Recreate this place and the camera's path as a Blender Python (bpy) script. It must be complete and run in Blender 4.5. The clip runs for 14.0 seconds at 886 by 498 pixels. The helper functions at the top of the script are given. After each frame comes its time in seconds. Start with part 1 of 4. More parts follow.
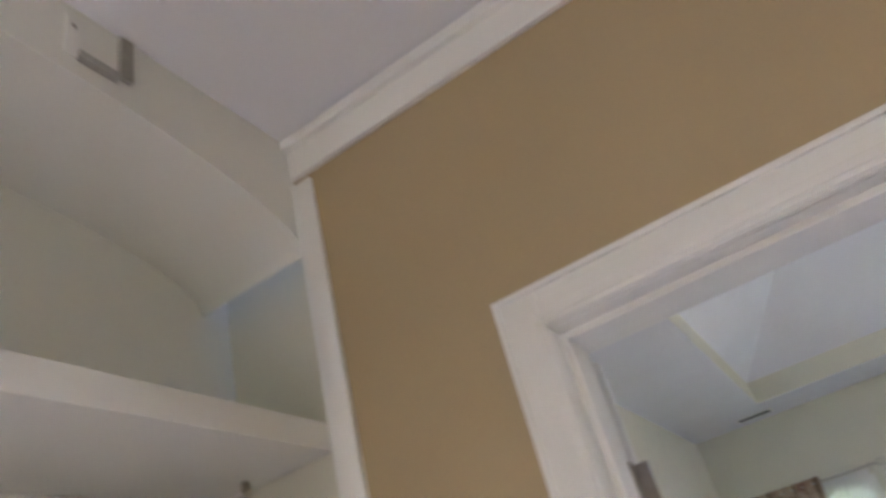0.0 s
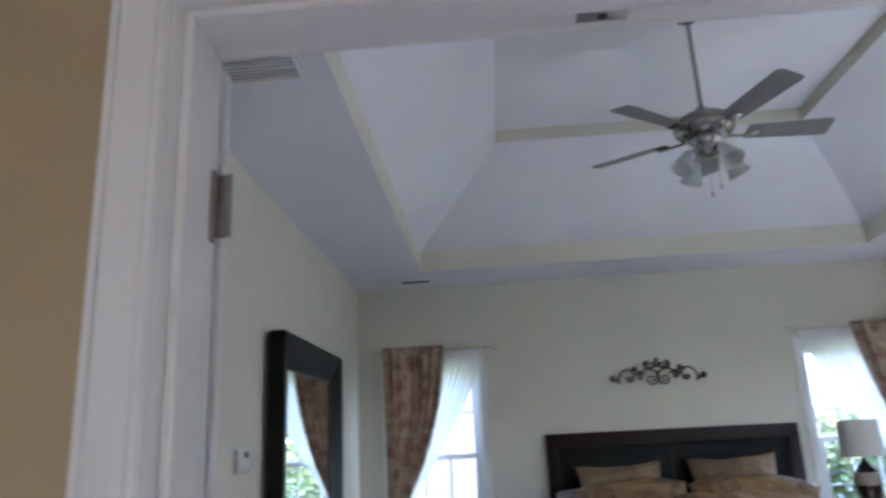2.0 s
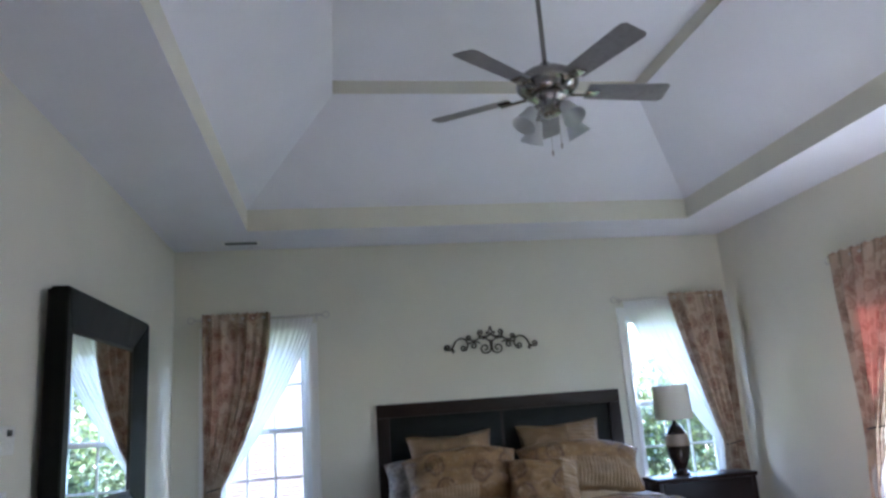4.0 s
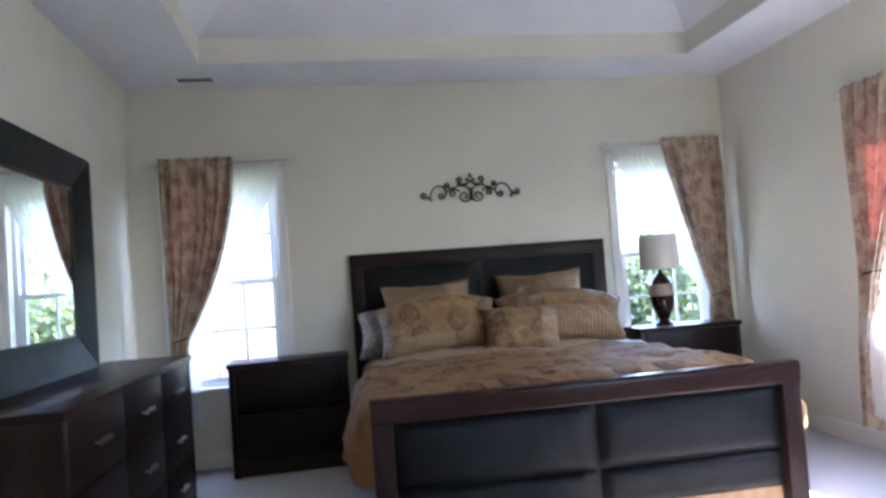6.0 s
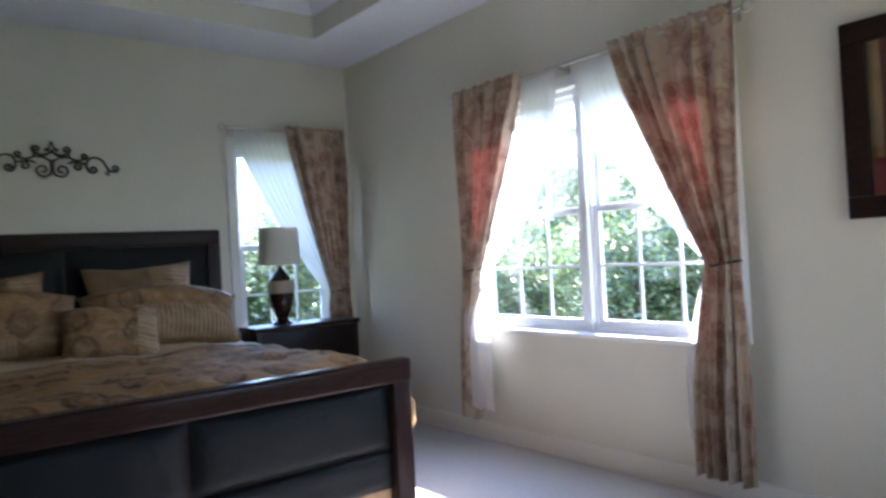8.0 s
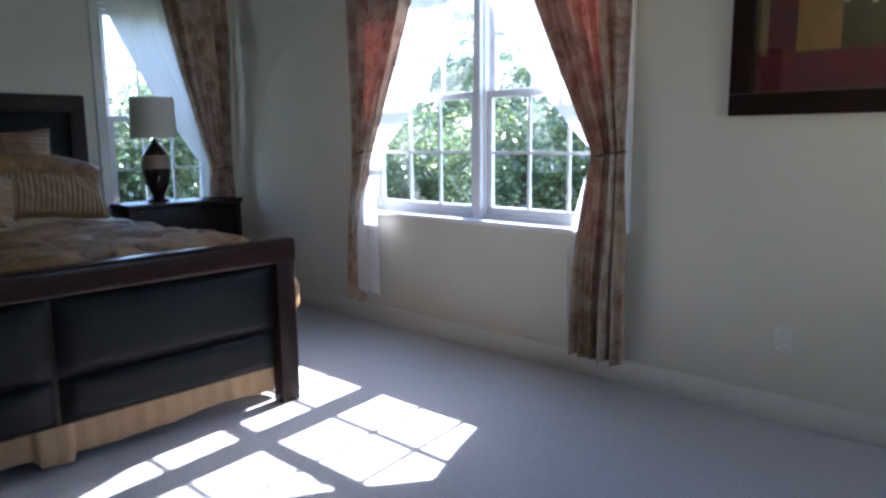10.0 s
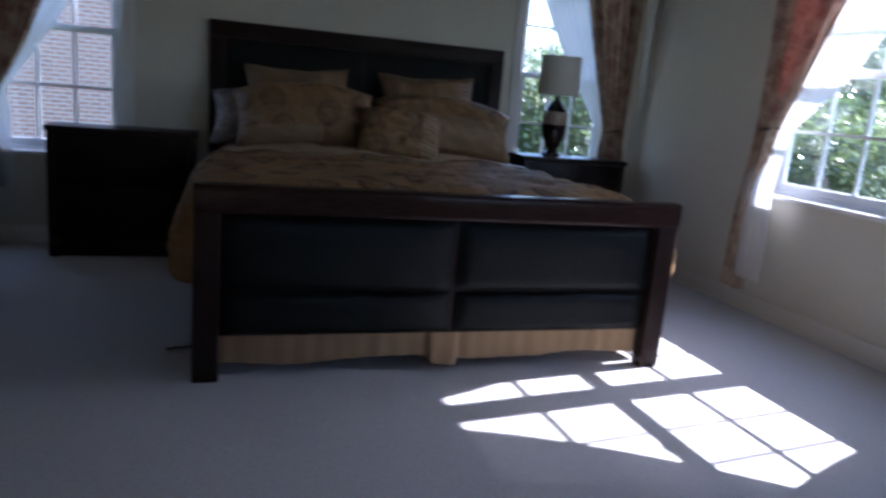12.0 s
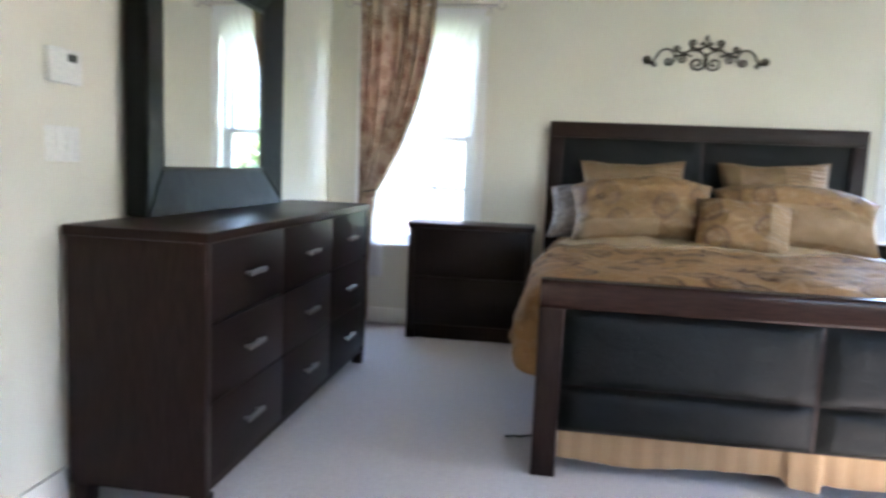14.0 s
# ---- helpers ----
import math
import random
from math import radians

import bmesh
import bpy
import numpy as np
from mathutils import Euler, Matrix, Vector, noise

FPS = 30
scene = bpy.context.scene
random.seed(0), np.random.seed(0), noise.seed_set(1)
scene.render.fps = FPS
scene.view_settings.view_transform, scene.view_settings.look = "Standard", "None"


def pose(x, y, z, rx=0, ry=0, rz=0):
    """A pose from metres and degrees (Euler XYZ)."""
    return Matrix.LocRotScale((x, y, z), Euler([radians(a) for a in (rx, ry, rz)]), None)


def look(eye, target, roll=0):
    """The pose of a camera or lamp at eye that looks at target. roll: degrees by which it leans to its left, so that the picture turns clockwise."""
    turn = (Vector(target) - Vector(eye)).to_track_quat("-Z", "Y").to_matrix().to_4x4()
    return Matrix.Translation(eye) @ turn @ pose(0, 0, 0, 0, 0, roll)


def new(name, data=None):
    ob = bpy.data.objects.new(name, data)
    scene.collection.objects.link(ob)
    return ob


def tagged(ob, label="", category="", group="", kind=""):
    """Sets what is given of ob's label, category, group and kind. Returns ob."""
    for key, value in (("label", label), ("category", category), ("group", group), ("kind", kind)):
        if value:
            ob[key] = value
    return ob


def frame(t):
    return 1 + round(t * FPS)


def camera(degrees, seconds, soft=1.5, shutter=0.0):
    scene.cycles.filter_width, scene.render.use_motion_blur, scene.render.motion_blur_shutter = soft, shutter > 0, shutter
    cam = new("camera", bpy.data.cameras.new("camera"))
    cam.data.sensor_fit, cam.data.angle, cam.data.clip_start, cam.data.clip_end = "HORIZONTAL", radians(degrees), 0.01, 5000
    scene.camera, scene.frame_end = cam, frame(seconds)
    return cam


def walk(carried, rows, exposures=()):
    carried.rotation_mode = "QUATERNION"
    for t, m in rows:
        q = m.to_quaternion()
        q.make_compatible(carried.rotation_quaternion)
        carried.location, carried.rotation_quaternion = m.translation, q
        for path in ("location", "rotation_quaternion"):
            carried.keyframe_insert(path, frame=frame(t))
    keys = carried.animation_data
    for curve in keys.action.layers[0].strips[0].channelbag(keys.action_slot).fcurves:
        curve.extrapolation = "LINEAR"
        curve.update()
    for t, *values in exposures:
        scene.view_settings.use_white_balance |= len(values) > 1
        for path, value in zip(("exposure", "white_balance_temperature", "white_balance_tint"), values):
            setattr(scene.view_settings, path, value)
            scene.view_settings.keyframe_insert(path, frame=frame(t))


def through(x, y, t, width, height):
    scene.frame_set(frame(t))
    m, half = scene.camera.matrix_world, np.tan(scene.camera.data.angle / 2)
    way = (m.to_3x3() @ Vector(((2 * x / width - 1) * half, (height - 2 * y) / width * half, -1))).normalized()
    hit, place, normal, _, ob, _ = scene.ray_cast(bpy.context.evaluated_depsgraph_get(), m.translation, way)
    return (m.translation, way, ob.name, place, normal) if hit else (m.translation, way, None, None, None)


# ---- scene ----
cam = camera(64.5, 14.0, soft=2.6, shutter=0.5)
PATH = [
    (0, (1.120, -6.448, 1.637), (0.417, -4.891, 2.677), -15.99),
    (0.5, (1.168, -6.404, 1.603), (0.606, -4.693, 2.473), -9.74),
    (1, (1.190, -6.360, 1.546), (0.783, -4.520, 2.216), -7.92),
    (1.5, (1.203, -6.323, 1.500), (0.921, -4.437, 2.101), -4.96),
    (2, (1.203, -6.274, 1.472), (1.083, -4.353, 2.014), -2.79),
    (2.5, (1.210, -6.208, 1.483), (1.349, -4.291, 2.036), -2.26),
    (5, (1.356, -5.796, 1.374), (1.685, -3.840, 1.630), -3.79),
    (5.5, (1.410, -5.718, 1.336), (1.688, -3.742, 1.475), -4.15),
    (6, (1.431, -5.560, 1.298), (1.759, -3.589, 1.382), -4.21),
    (6.5, (1.473, -5.433, 1.273), (1.959, -3.493, 1.246), -3.63),
    (7, (1.612, -5.301, 1.255), (2.246, -3.404, 1.268), -3.30),
    (7.5, (1.690, -5.205, 1.239), (2.563, -3.406, 1.259), -3.21),
    (8, (1.717, -5.166, 1.255), (2.968, -3.605, 1.271), -3.20),
    (10.5, (1.759, -5.120, 1.197), (3.193, -3.783, 0.800), 0.58),
    (11, (1.733, -5.114, 1.169), (2.949, -3.599, 0.693), 2.56),
    (11.5, (1.699, -5.113, 1.157), (2.640, -3.411, 0.691), 3.53),
    (12, (1.644, -5.101, 1.157), (2.268, -3.248, 0.737), 5.03),
    (12.5, (1.597, -5.093, 1.159), (2.047, -3.175, 0.813), 6.52),
    (13, (1.566, -5.086, 1.164), (1.855, -3.124, 0.906), 5.34),
    (13.5, (1.549, -5.082, 1.175), (1.600, -3.095, 0.954), 3.00),
    (14, (1.544, -5.076, 1.187), (1.286, -3.106, 0.952), 2.49),
]
EXPO = [(0.0, 4.9, 5850, 21), (1.0, 4.62, 5600, 22), (2.0, 4.48, 5350, 22), (2.5, 4.5, 5280, 21), (5.0, 4.52, 5450, 21), (5.6, 4.82, 5520, 24), (6.5, 4.95, 5540, 26), (7.4, 4.34, 5480, 23), (8.0, 3.88, 5450, 19), (10.5, 3.05, 5250, 17), (11.2, 2.82, 5250, 18), (12.0, 2.8, 5250, 22), (12.5, 3.45, 5550, 21), (13.0, 4.1, 5700, 21), (13.5, 5.15, 5800, 21), (14.0, 5.62, 5950, 19)]
walk(cam, [(t, look(eye, target, roll)) for t, eye, target, roll in PATH], EXPO)

# ---------------------------------------------------------------- world and sun
SUN = Vector((1.0, 0.12, 0.855)).normalized()
world = bpy.data.worlds.new("sky")
scene.world = world
world.use_nodes = True
wn, wl = world.node_tree.nodes, world.node_tree.links
sky = wn.new("ShaderNodeTexSky")
sky.sky_type, sky.sun_disc = "NISHITA", False
sky.sun_elevation, sky.sun_rotation = math.asin(SUN.z), math.atan2(SUN.x, SUN.y)
wl.new(sky.outputs[0], wn["Background"].inputs[0])
wn["Background"].inputs[1].default_value = 0.15
sun = new("sun", bpy.data.lights.new("sun", "SUN"))
sun.data.energy, sun.data.angle, sun.data.color = 3.4, radians(0.5), (1.0, 0.95, 0.86)
sun.matrix_world = look(SUN * 40, (0, 0, 0))


# ---------------------------------------------------------------- materials
def material(name, build):
    m = bpy.data.materials.new(name)
    m.use_nodes = True
    build(Nodes(m))
    return m


class Nodes:
    def __init__(self, m):
        self.t = m.node_tree
        self.bsdf = self.t.nodes["Principled BSDF"]
        self.out = self.t.nodes["Material Output"]

    def add(self, kind, **values):
        n = self.t.nodes.new("ShaderNode" + kind)
        for key, value in values.items():
            n.inputs[key.replace("_", " ")].default_value = value
        return n

    def link(self, a, b):
        self.t.links.new(a, b)

    def coords(self, space="Object"):
        return self.add("TexCoord").outputs[space]

    def noise(self, scale, detail=4.0, rough=0.55, where=None, stretch=None):
        n = self.add("TexNoise", Scale=scale, Detail=detail, Roughness=rough)
        src = where or self.coords()
        if stretch:
            mp = self.add("Mapping")
            mp.inputs["Scale"].default_value = stretch
            self.link(src, mp.inputs[0])
            src = mp.outputs[0]
        self.link(src, n.inputs["Vector"])
        return n.outputs[0]

    def ramp(self, fac, stops):
        r = self.t.nodes.new("ShaderNodeValToRGB")
        e = r.color_ramp.elements
        while len(e) < len(stops):
            e.new(0.5)
        for k, (pos, col) in zip(e, stops):
            k.position, k.color = pos, (*col, 1.0)
        self.link(fac, r.inputs[0])
        return r.outputs[0]

    def mix(self, fac, a, b, blend="MIX"):
        n = self.t.nodes.new("ShaderNodeMix")
        n.data_type, n.blend_type = "RGBA", blend
        for sock, v in ((n.inputs[0], fac), (n.inputs[6], a), (n.inputs[7], b)):
            if isinstance(v, (int, float)):
                sock.default_value = v
            elif isinstance(v, tuple):
                sock.default_value = (*v, 1.0)
            else:
                self.link(v, sock)
        return n.outputs[2]

    def math(self, op, a, b=0.0):
        n = self.t.nodes.new("ShaderNodeMath")
        n.operation = op
        for sock, v in zip(n.inputs, (a, b)):
            if isinstance(v, (int, float)):
                sock.default_value = v
            else:
                self.link(v, sock)
        return n.outputs[0]

    def bump(self, height, strength=0.2, distance=0.01):
        b = self.add("Bump", Strength=strength, Distance=distance)
        self.link(height, b.inputs["Height"])
        self.link(b.outputs[0], self.bsdf.inputs["Normal"])

    def base(self, colour, rough=0.5, metal=0.0, spec=0.5):
        i = self.bsdf.inputs
        if isinstance(colour, tuple):
            i["Base Color"].default_value = (*colour, 1)
        else:
            self.link(colour, i["Base Color"])
        if isinstance(rough, (int, float)):
            i["Roughness"].default_value = rough
        else:
            self.link(rough, i["Roughness"])
        i["Metallic"].default_value = metal
        i["Specular IOR Level"].default_value = spec


def shade(c, f):
    return tuple(min(1.0, v * f) for v in c)


def paint(name, colour, rough=0.55, grain=260.0, relief=0.12):
    def build(n):
        big = n.noise(1.3, 3)
        n.base(n.ramp(big, [(0.3, shade(colour, 0.95)), (0.7, shade(colour, 1.03))]), rough, spec=0.3)
        n.bump(n.noise(grain, 2), relief, 0.002)
    return material(name, build)


def wood(name, dark, light, rough=0.32, along=(1, 14, 14)):
    def build(n):
        grain = n.noise(9, 6, 0.65, stretch=along)
        blot = n.noise(2.2, 3)
        col = n.mix(n.math("MULTIPLY", blot, 0.5), n.ramp(grain, [(0.32, dark), (0.68, light)]), dark)
        n.base(col, rough, 0, 0.12)
        r = n.math("ADD", n.math("MULTIPLY", blot, 0.14), rough - 0.07)
        n.link(r, n.bsdf.inputs["Roughness"])
        n.bump(grain, 0.08, 0.004)
    return material(name, build)


def metal(name, colour, rough=0.3):
    def build(n):
        g = n.noise(60, 3)
        n.base(n.ramp(g, [(0.3, shade(colour, 0.85)), (0.7, colour)]), rough, 1.0)
    return material(name, build)


def plain(name, colour, rough=0.5, bump=0.0, scale=80.0, spec=0.5):
    def build(n):
        g = n.noise(scale, 4)
        n.base(n.ramp(g, [(0.3, shade(colour, 0.88)), (0.7, shade(colour, 1.08))]), rough, spec=spec)
        if bump:
            n.bump(g, bump, 0.003)
    return material(name, build)


WALL = paint("wall_paint", (0.69, 0.665, 0.565))
CEIL = paint("ceiling_paint", (0.76, 0.76, 0.80), 0.7, 180, 0.2)
TAN = paint("tan_wall_paint", (0.44, 0.345, 0.205))
TRIM = paint("white_trim_paint", (0.80, 0.79, 0.77), 0.35, 30, 0.03)
BASEB = paint("baseboard_paint", (0.74, 0.72, 0.655), 0.4, 30, 0.03)
SHELF = paint("white_shelf_paint", (0.78, 0.77, 0.74), 0.45, 120, 0.08)
VINYL = paint("white_vinyl", (0.80, 0.81, 0.84), 0.35, 40, 0.02)
WOOD = wood("espresso_wood", (0.013, 0.0065, 0.005), (0.033, 0.0195, 0.0158), 0.34)
WOODV = wood("espresso_wood_upright", (0.013, 0.0065, 0.005), (0.033, 0.0195, 0.0158), 0.34, (14, 14, 1))
WOODY = wood("espresso_wood_deep", (0.013, 0.0065, 0.005), (0.036, 0.019, 0.015), 0.30, (14, 1, 14))
# same espresso wood, darkened so drawer fronts hold their shade in the colour
WOODSHADE = wood("espresso_drawer_front_shaded", (0.007, 0.0042, 0.0036), (0.017, 0.0098, 0.0082), 0.36)
POLISH = wood("polished_espresso_rail", (0.016, 0.008, 0.006), (0.042, 0.022, 0.0175), 0.23)
NICKEL = metal("brushed_nickel", (0.60, 0.57, 0.53), 0.28)
IRON = plain("bronze_iron", (0.045, 0.034, 0.026), 0.45, 0.2, 120)
PULL = metal("satin_drawer_pull", (0.40, 0.38, 0.35), 0.36)
HINGE = metal("hinge_steel", (0.40, 0.37, 0.34), 0.4)
FANMETAL = metal("fan_pewter", (0.34, 0.32, 0.30), 0.24)
BLADE = plain("grey_fan_blade", (0.30, 0.29, 0.29), 0.35, 0.05, 30)
HOOKG = plain("grey_painted_metal", (0.36, 0.35, 0.33), 0.5)
PLASTIC = plain("white_plastic", (0.74, 0.74, 0.70), 0.4)
DARKPL = plain("dark_plastic", (0.05, 0.055, 0.05), 0.25)


def leather_nodes(n):
    v = n.add("TexVoronoi", Scale=190.0)
    n.link(n.coords(), v.inputs["Vector"])
    big = n.noise(3.5, 4)
    n.base(n.ramp(big, [(0.3, (0.0034, 0.0038, 0.0034)), (0.7, (0.0074, 0.0084, 0.0076))]), 0.42, spec=0.14)
    n.link(n.math("ADD", n.math("MULTIPLY", big, 0.2), 0.27), n.bsdf.inputs["Roughness"])
    n.bump(n.math("ADD", n.math("MULTIPLY", v.outputs[0], 0.2), n.math("MULTIPLY", n.noise(5, 4, 0.6), 1.6)), 0.5, 0.016)


LEATHER = material("dark_leather", leather_nodes)


def carpet_nodes(n):
    uv = n.coords()
    big = n.noise(1.1, 3, 0.6)
    wv = n.add("TexVoronoi", Scale=135.0)
    n.link(uv, wv.inputs["Vector"])
    loop = n.noise(210, 3, 0.7)
    cell = n.math("ADD", n.math("MULTIPLY", wv.outputs[0], 0.9), n.math("MULTIPLY", loop, 0.5))
    col = n.ramp(cell, [(0.25, (0.43, 0.41, 0.40)), (0.85, (0.58, 0.55, 0.535))])
    n.base(n.mix(n.math("MULTIPLY", big, 0.35), col, (0.45, 0.43, 0.42)), 0.95, spec=0.1)
    n.bump(cell, 0.45, 0.004)


CARPET = material("beige_loop_carpet", carpet_nodes)


def glass_nodes(n):
    tr, gl, mx = n.add("BsdfTransparent"), n.add("BsdfGlossy"), n.add("MixShader")
    tr.inputs[0].default_value = (0.96, 0.98, 0.97, 1)
    gl.inputs["Roughness"].default_value = 0.01
    mx.inputs[0].default_value = 0.05
    n.link(tr.outputs[0], mx.inputs[1])
    n.link(gl.outputs[0], mx.inputs[2])
    n.link(mx.outputs[0], n.out.inputs[0])


GLASS = material("window_glass", glass_nodes)


def mirror_nodes(n):
    n.base((0.86, 0.88, 0.87), 0.015, 1.0)


MIRROR = material("mirror_silver", mirror_nodes)


def cloth(name, colour_nodes, through, see=0.0, weave=500.0, glow=None):
    """Woven cloth: diffuse and translucent, and partly open where it is sheer."""
    def build(n):
        col = colour_nodes(n)
        df, tl, mx = n.add("BsdfDiffuse"), n.add("BsdfTranslucent"), n.add("MixShader")
        bp = n.add("Bump", Strength=0.3, Distance=0.002)
        n.link(n.noise(weave, 2, 0.5), bp.inputs["Height"])
        n.link(bp.outputs[0], df.inputs["Normal"])
        mx.inputs[0].default_value = through
        for s in (df, tl):
            if glow and s is tl:
                s.inputs[0].default_value = (*glow, 1)
            elif isinstance(col, tuple):
                s.inputs[0].default_value = (*col, 1)
            else:
                n.link(col, s.inputs[0])
        n.link(df.outputs[0], mx.inputs[1])
        n.link(tl.outputs[0], mx.inputs[2])
        last = mx
        if see:
            tr, m2 = n.add("BsdfTransparent"), n.add("MixShader")
            m2.inputs[0].default_value = see
            n.link(mx.outputs[0], m2.inputs[1])
            n.link(tr.outputs[0], m2.inputs[2])
            last = m2
        n.link(last.outputs[0], n.out.inputs[0])
    return material(name, build)


def floral(n):
    where = n.coords()
    warp = n.add("VectorMath")
    nz = n.add("TexNoise", Scale=6.0, Detail=2.0)
    n.link(where, nz.inputs["Vector"])
    sc = n.add("VectorMath")
    sc.operation = "SCALE"
    sc.inputs["Scale"].default_value = 0.12
    n.link(nz.outputs["Color"], sc.inputs[0])
    n.link(where, warp.inputs[0])
    n.link(sc.outputs[0], warp.inputs[1])
    v = n.add("TexVoronoi", Scale=8.5)
    n.link(warp.outputs[0], v.inputs["Vector"])
    petals = n.ramp(v.outputs[0], [(0.20, (1, 1, 1)), (0.34, (0.25, 0.25, 0.25)), (0.42, (0.75, 0.75, 0.75)), (0.52, (0, 0, 0))])
    stem = n.noise(13, 2, 0.5, warp.outputs[0])
    leaf = n.ramp(stem, [(0.54, (0, 0, 0)), (0.60, (1, 1, 1))])
    ground = n.mix(n.noise(2.5, 2), (0.52, 0.425, 0.32), (0.44, 0.35, 0.26))
    a = n.mix(n.math("MULTIPLY", petals, 0.85), ground, (0.25, 0.145, 0.108))
    return n.mix(n.math("MULTIPLY", leaf, 0.4), a, (0.205, 0.145, 0.105))


DRAPE = cloth("floral_drape", floral, 0.014, glow=(0.98, 0.16, 0.13))
SHEER = cloth("white_sheer", lambda n: (0.78, 0.77, 0.765), 0.38, 0.012, 900)


def damask(upright):
    """Medallions and scrolls, laid flat or on an upright face."""
    def build(n):
        mp = n.add("Mapping")
        mp.inputs["Rotation"].default_value = (radians(90) if upright else 0, 0, 0.4)
        n.link(n.coords(), mp.inputs[0])
        where = mp.outputs[0]
        warp, sc = n.add("VectorMath"), n.add("VectorMath")
        nz = n.add("TexNoise", Scale=7.0, Detail=3.0)
        n.link(where, nz.inputs["Vector"])
        sc.operation = "SCALE"
        sc.inputs["Scale"].default_value = 0.075
        n.link(nz.outputs["Color"], sc.inputs[0])
        n.link(where, warp.inputs[0])
        n.link(sc.outputs[0], warp.inputs[1])
        v = n.add("TexVoronoi", Scale=4.6)
        v.voronoi_dimensions = "2D"
        v.inputs["Randomness"].default_value = 0.8
        n.link(warp.outputs[0], v.inputs["Vector"])
        rings = n.ramp(v.outputs[0], [(0.08, (0.2, 0.2, 0.2)), (0.15, (0.75, 0.75, 0.75)), (0.21, (0.3, 0.3, 0.3)), (0.29, (1, 1, 1)), (0.33, (1, 1, 1)), (0.40, (0.0, 0.0, 0.0))])
        keep = n.ramp(n.noise(2.3, 2, 0.5, where), [(0.36, (0.25, 0.25, 0.25)), (0.52, (1, 1, 1))])
        swirl = n.ramp(n.noise(10, 3, 0.6, warp.outputs[0]), [(0.49, (0, 0, 0)), (0.545, (1, 1, 1)), (0.60, (0, 0, 0))])
        dots = n.ramp(n.noise(26, 2, 0.5, where), [(0.56, (0, 0, 0)), (0.62, (1, 1, 1))])
        torn = n.ramp(n.noise(17, 3, 0.6, where), [(0.34, (0.5, 0.5, 0.5)), (0.50, (1, 1, 1))])
        keep = n.math("MULTIPLY", keep, torn)
        a = n.mix(n.math("MULTIPLY", rings, keep), (0.225, 0.132, 0.055) if upright else (0.275, 0.162, 0.070), (0.105, 0.056, 0.025) if upright else (0.052, 0.024, 0.010))
        b = n.mix(n.math("MULTIPLY", swirl, 0.4), a, (0.145, 0.080, 0.040))
        return n.mix(n.math("MULTIPLY", dots, 0.3), b, (0.35, 0.25, 0.16))
    return build


def satin(name, colour_nodes, rough=0.42, spec=0.22):
    def build(n):
        col = colour_nodes(n)
        n.base(col, rough, spec=spec)
        n.bsdf.inputs["Coat Weight"].default_value = 0.0
        h = n.math("ADD", n.math("MULTIPLY", n.noise(420, 2), 0.3), n.noise(11, 4, 0.6))
        n.bump(h, 0.5, 0.014)
    return material(name, build)


def stripes(dark, light, scale=22.0):
    def build(n):
        w = n.add("TexWave", Scale=scale, Distortion=0.6, Detail=1.0)
        n.link(n.coords(), w.inputs["Vector"])
        return n.ramp(w.outputs[0], [(0.35, dark), (0.65, light)])
    return build


DAMASK = satin("gold_damask", damask(False), 0.55, 0.08)
DAMASK_UP = satin("gold_damask_upright", damask(True), 0.42, 0.22)
GOLD = satin("plain_gold_satin", lambda n: n.ramp(n.noise(7, 3), [(0.3, (0.15, 0.091, 0.041)), (0.7, (0.195, 0.122, 0.058))]), 0.34, 0.42)
SKIRT = satin("striped_bed_skirt", stripes((0.32, 0.205, 0.105), (0.36, 0.235, 0.125), 4.0), 0.6)
BANDED = satin("pintucked_gold", lambda n: n.ramp(n.noise(9, 3), [(0.3, (0.22, 0.14, 0.07)), (0.7, (0.28, 0.185, 0.10))]), 0.36, 0.34)
RUCHED = satin("ruched_gold", lambda n: n.ramp(n.noise(9, 3), [(0.3, (0.29, 0.20, 0.11)), (0.7, (0.36, 0.26, 0.155))]), 0.32, 0.42)
LILAC = satin("silver_lilac_satin", lambda n: n.ramp(n.noise(8, 3), [(0.40, (0.12, 0.095, 0.08)), (0.47, (0.27, 0.23, 0.20)), (0.55, (0.155, 0.125, 0.105)), (0.66, (0.31, 0.27, 0.24))]))
MATTRESS = plain("mattress_white", (0.7, 0.68, 0.64), 0.8)
LAMPSHADE = cloth("linen_lampshade", lambda n: (0.72, 0.68, 0.60), 0.3, 0, 700)
CERAMIC = plain("dark_brown_ceramic", (0.020, 0.011, 0.008), 0.12, 0, 20)
BAND = plain("stone_band", (0.26, 0.20, 0.14), 0.5, 0.4, 60)
FROST = cloth("frosted_glass_shade", lambda n: (0.72, 0.73, 0.74), 0.4, 0, 60)


# ---------------------------------------------------------------- mesh helpers
def box(bm, x0, x1, y0, y1, z0, z1, bevel=0.0, seg=2):
    made = bmesh.ops.create_cube(bm, size=1.0)["verts"]
    for v in made:
        v.co = Vector(((x0 + x1) / 2 + v.co.x * (x1 - x0), (y0 + y1) / 2 + v.co.y * (y1 - y0), (z0 + z1) / 2 + v.co.z * (z1 - z0)))
    if bevel:
        edges = list({e for v in made for e in v.link_edges})
        bmesh.ops.bevel(bm, geom=edges, offset=bevel, segments=seg, affect="EDGES", profile=0.6)
    return bm


def boxes(*rows, bevel=0.0):
    bm = bmesh.new()
    for r in rows:
        box(bm, *r, bevel=bevel)
    return bm


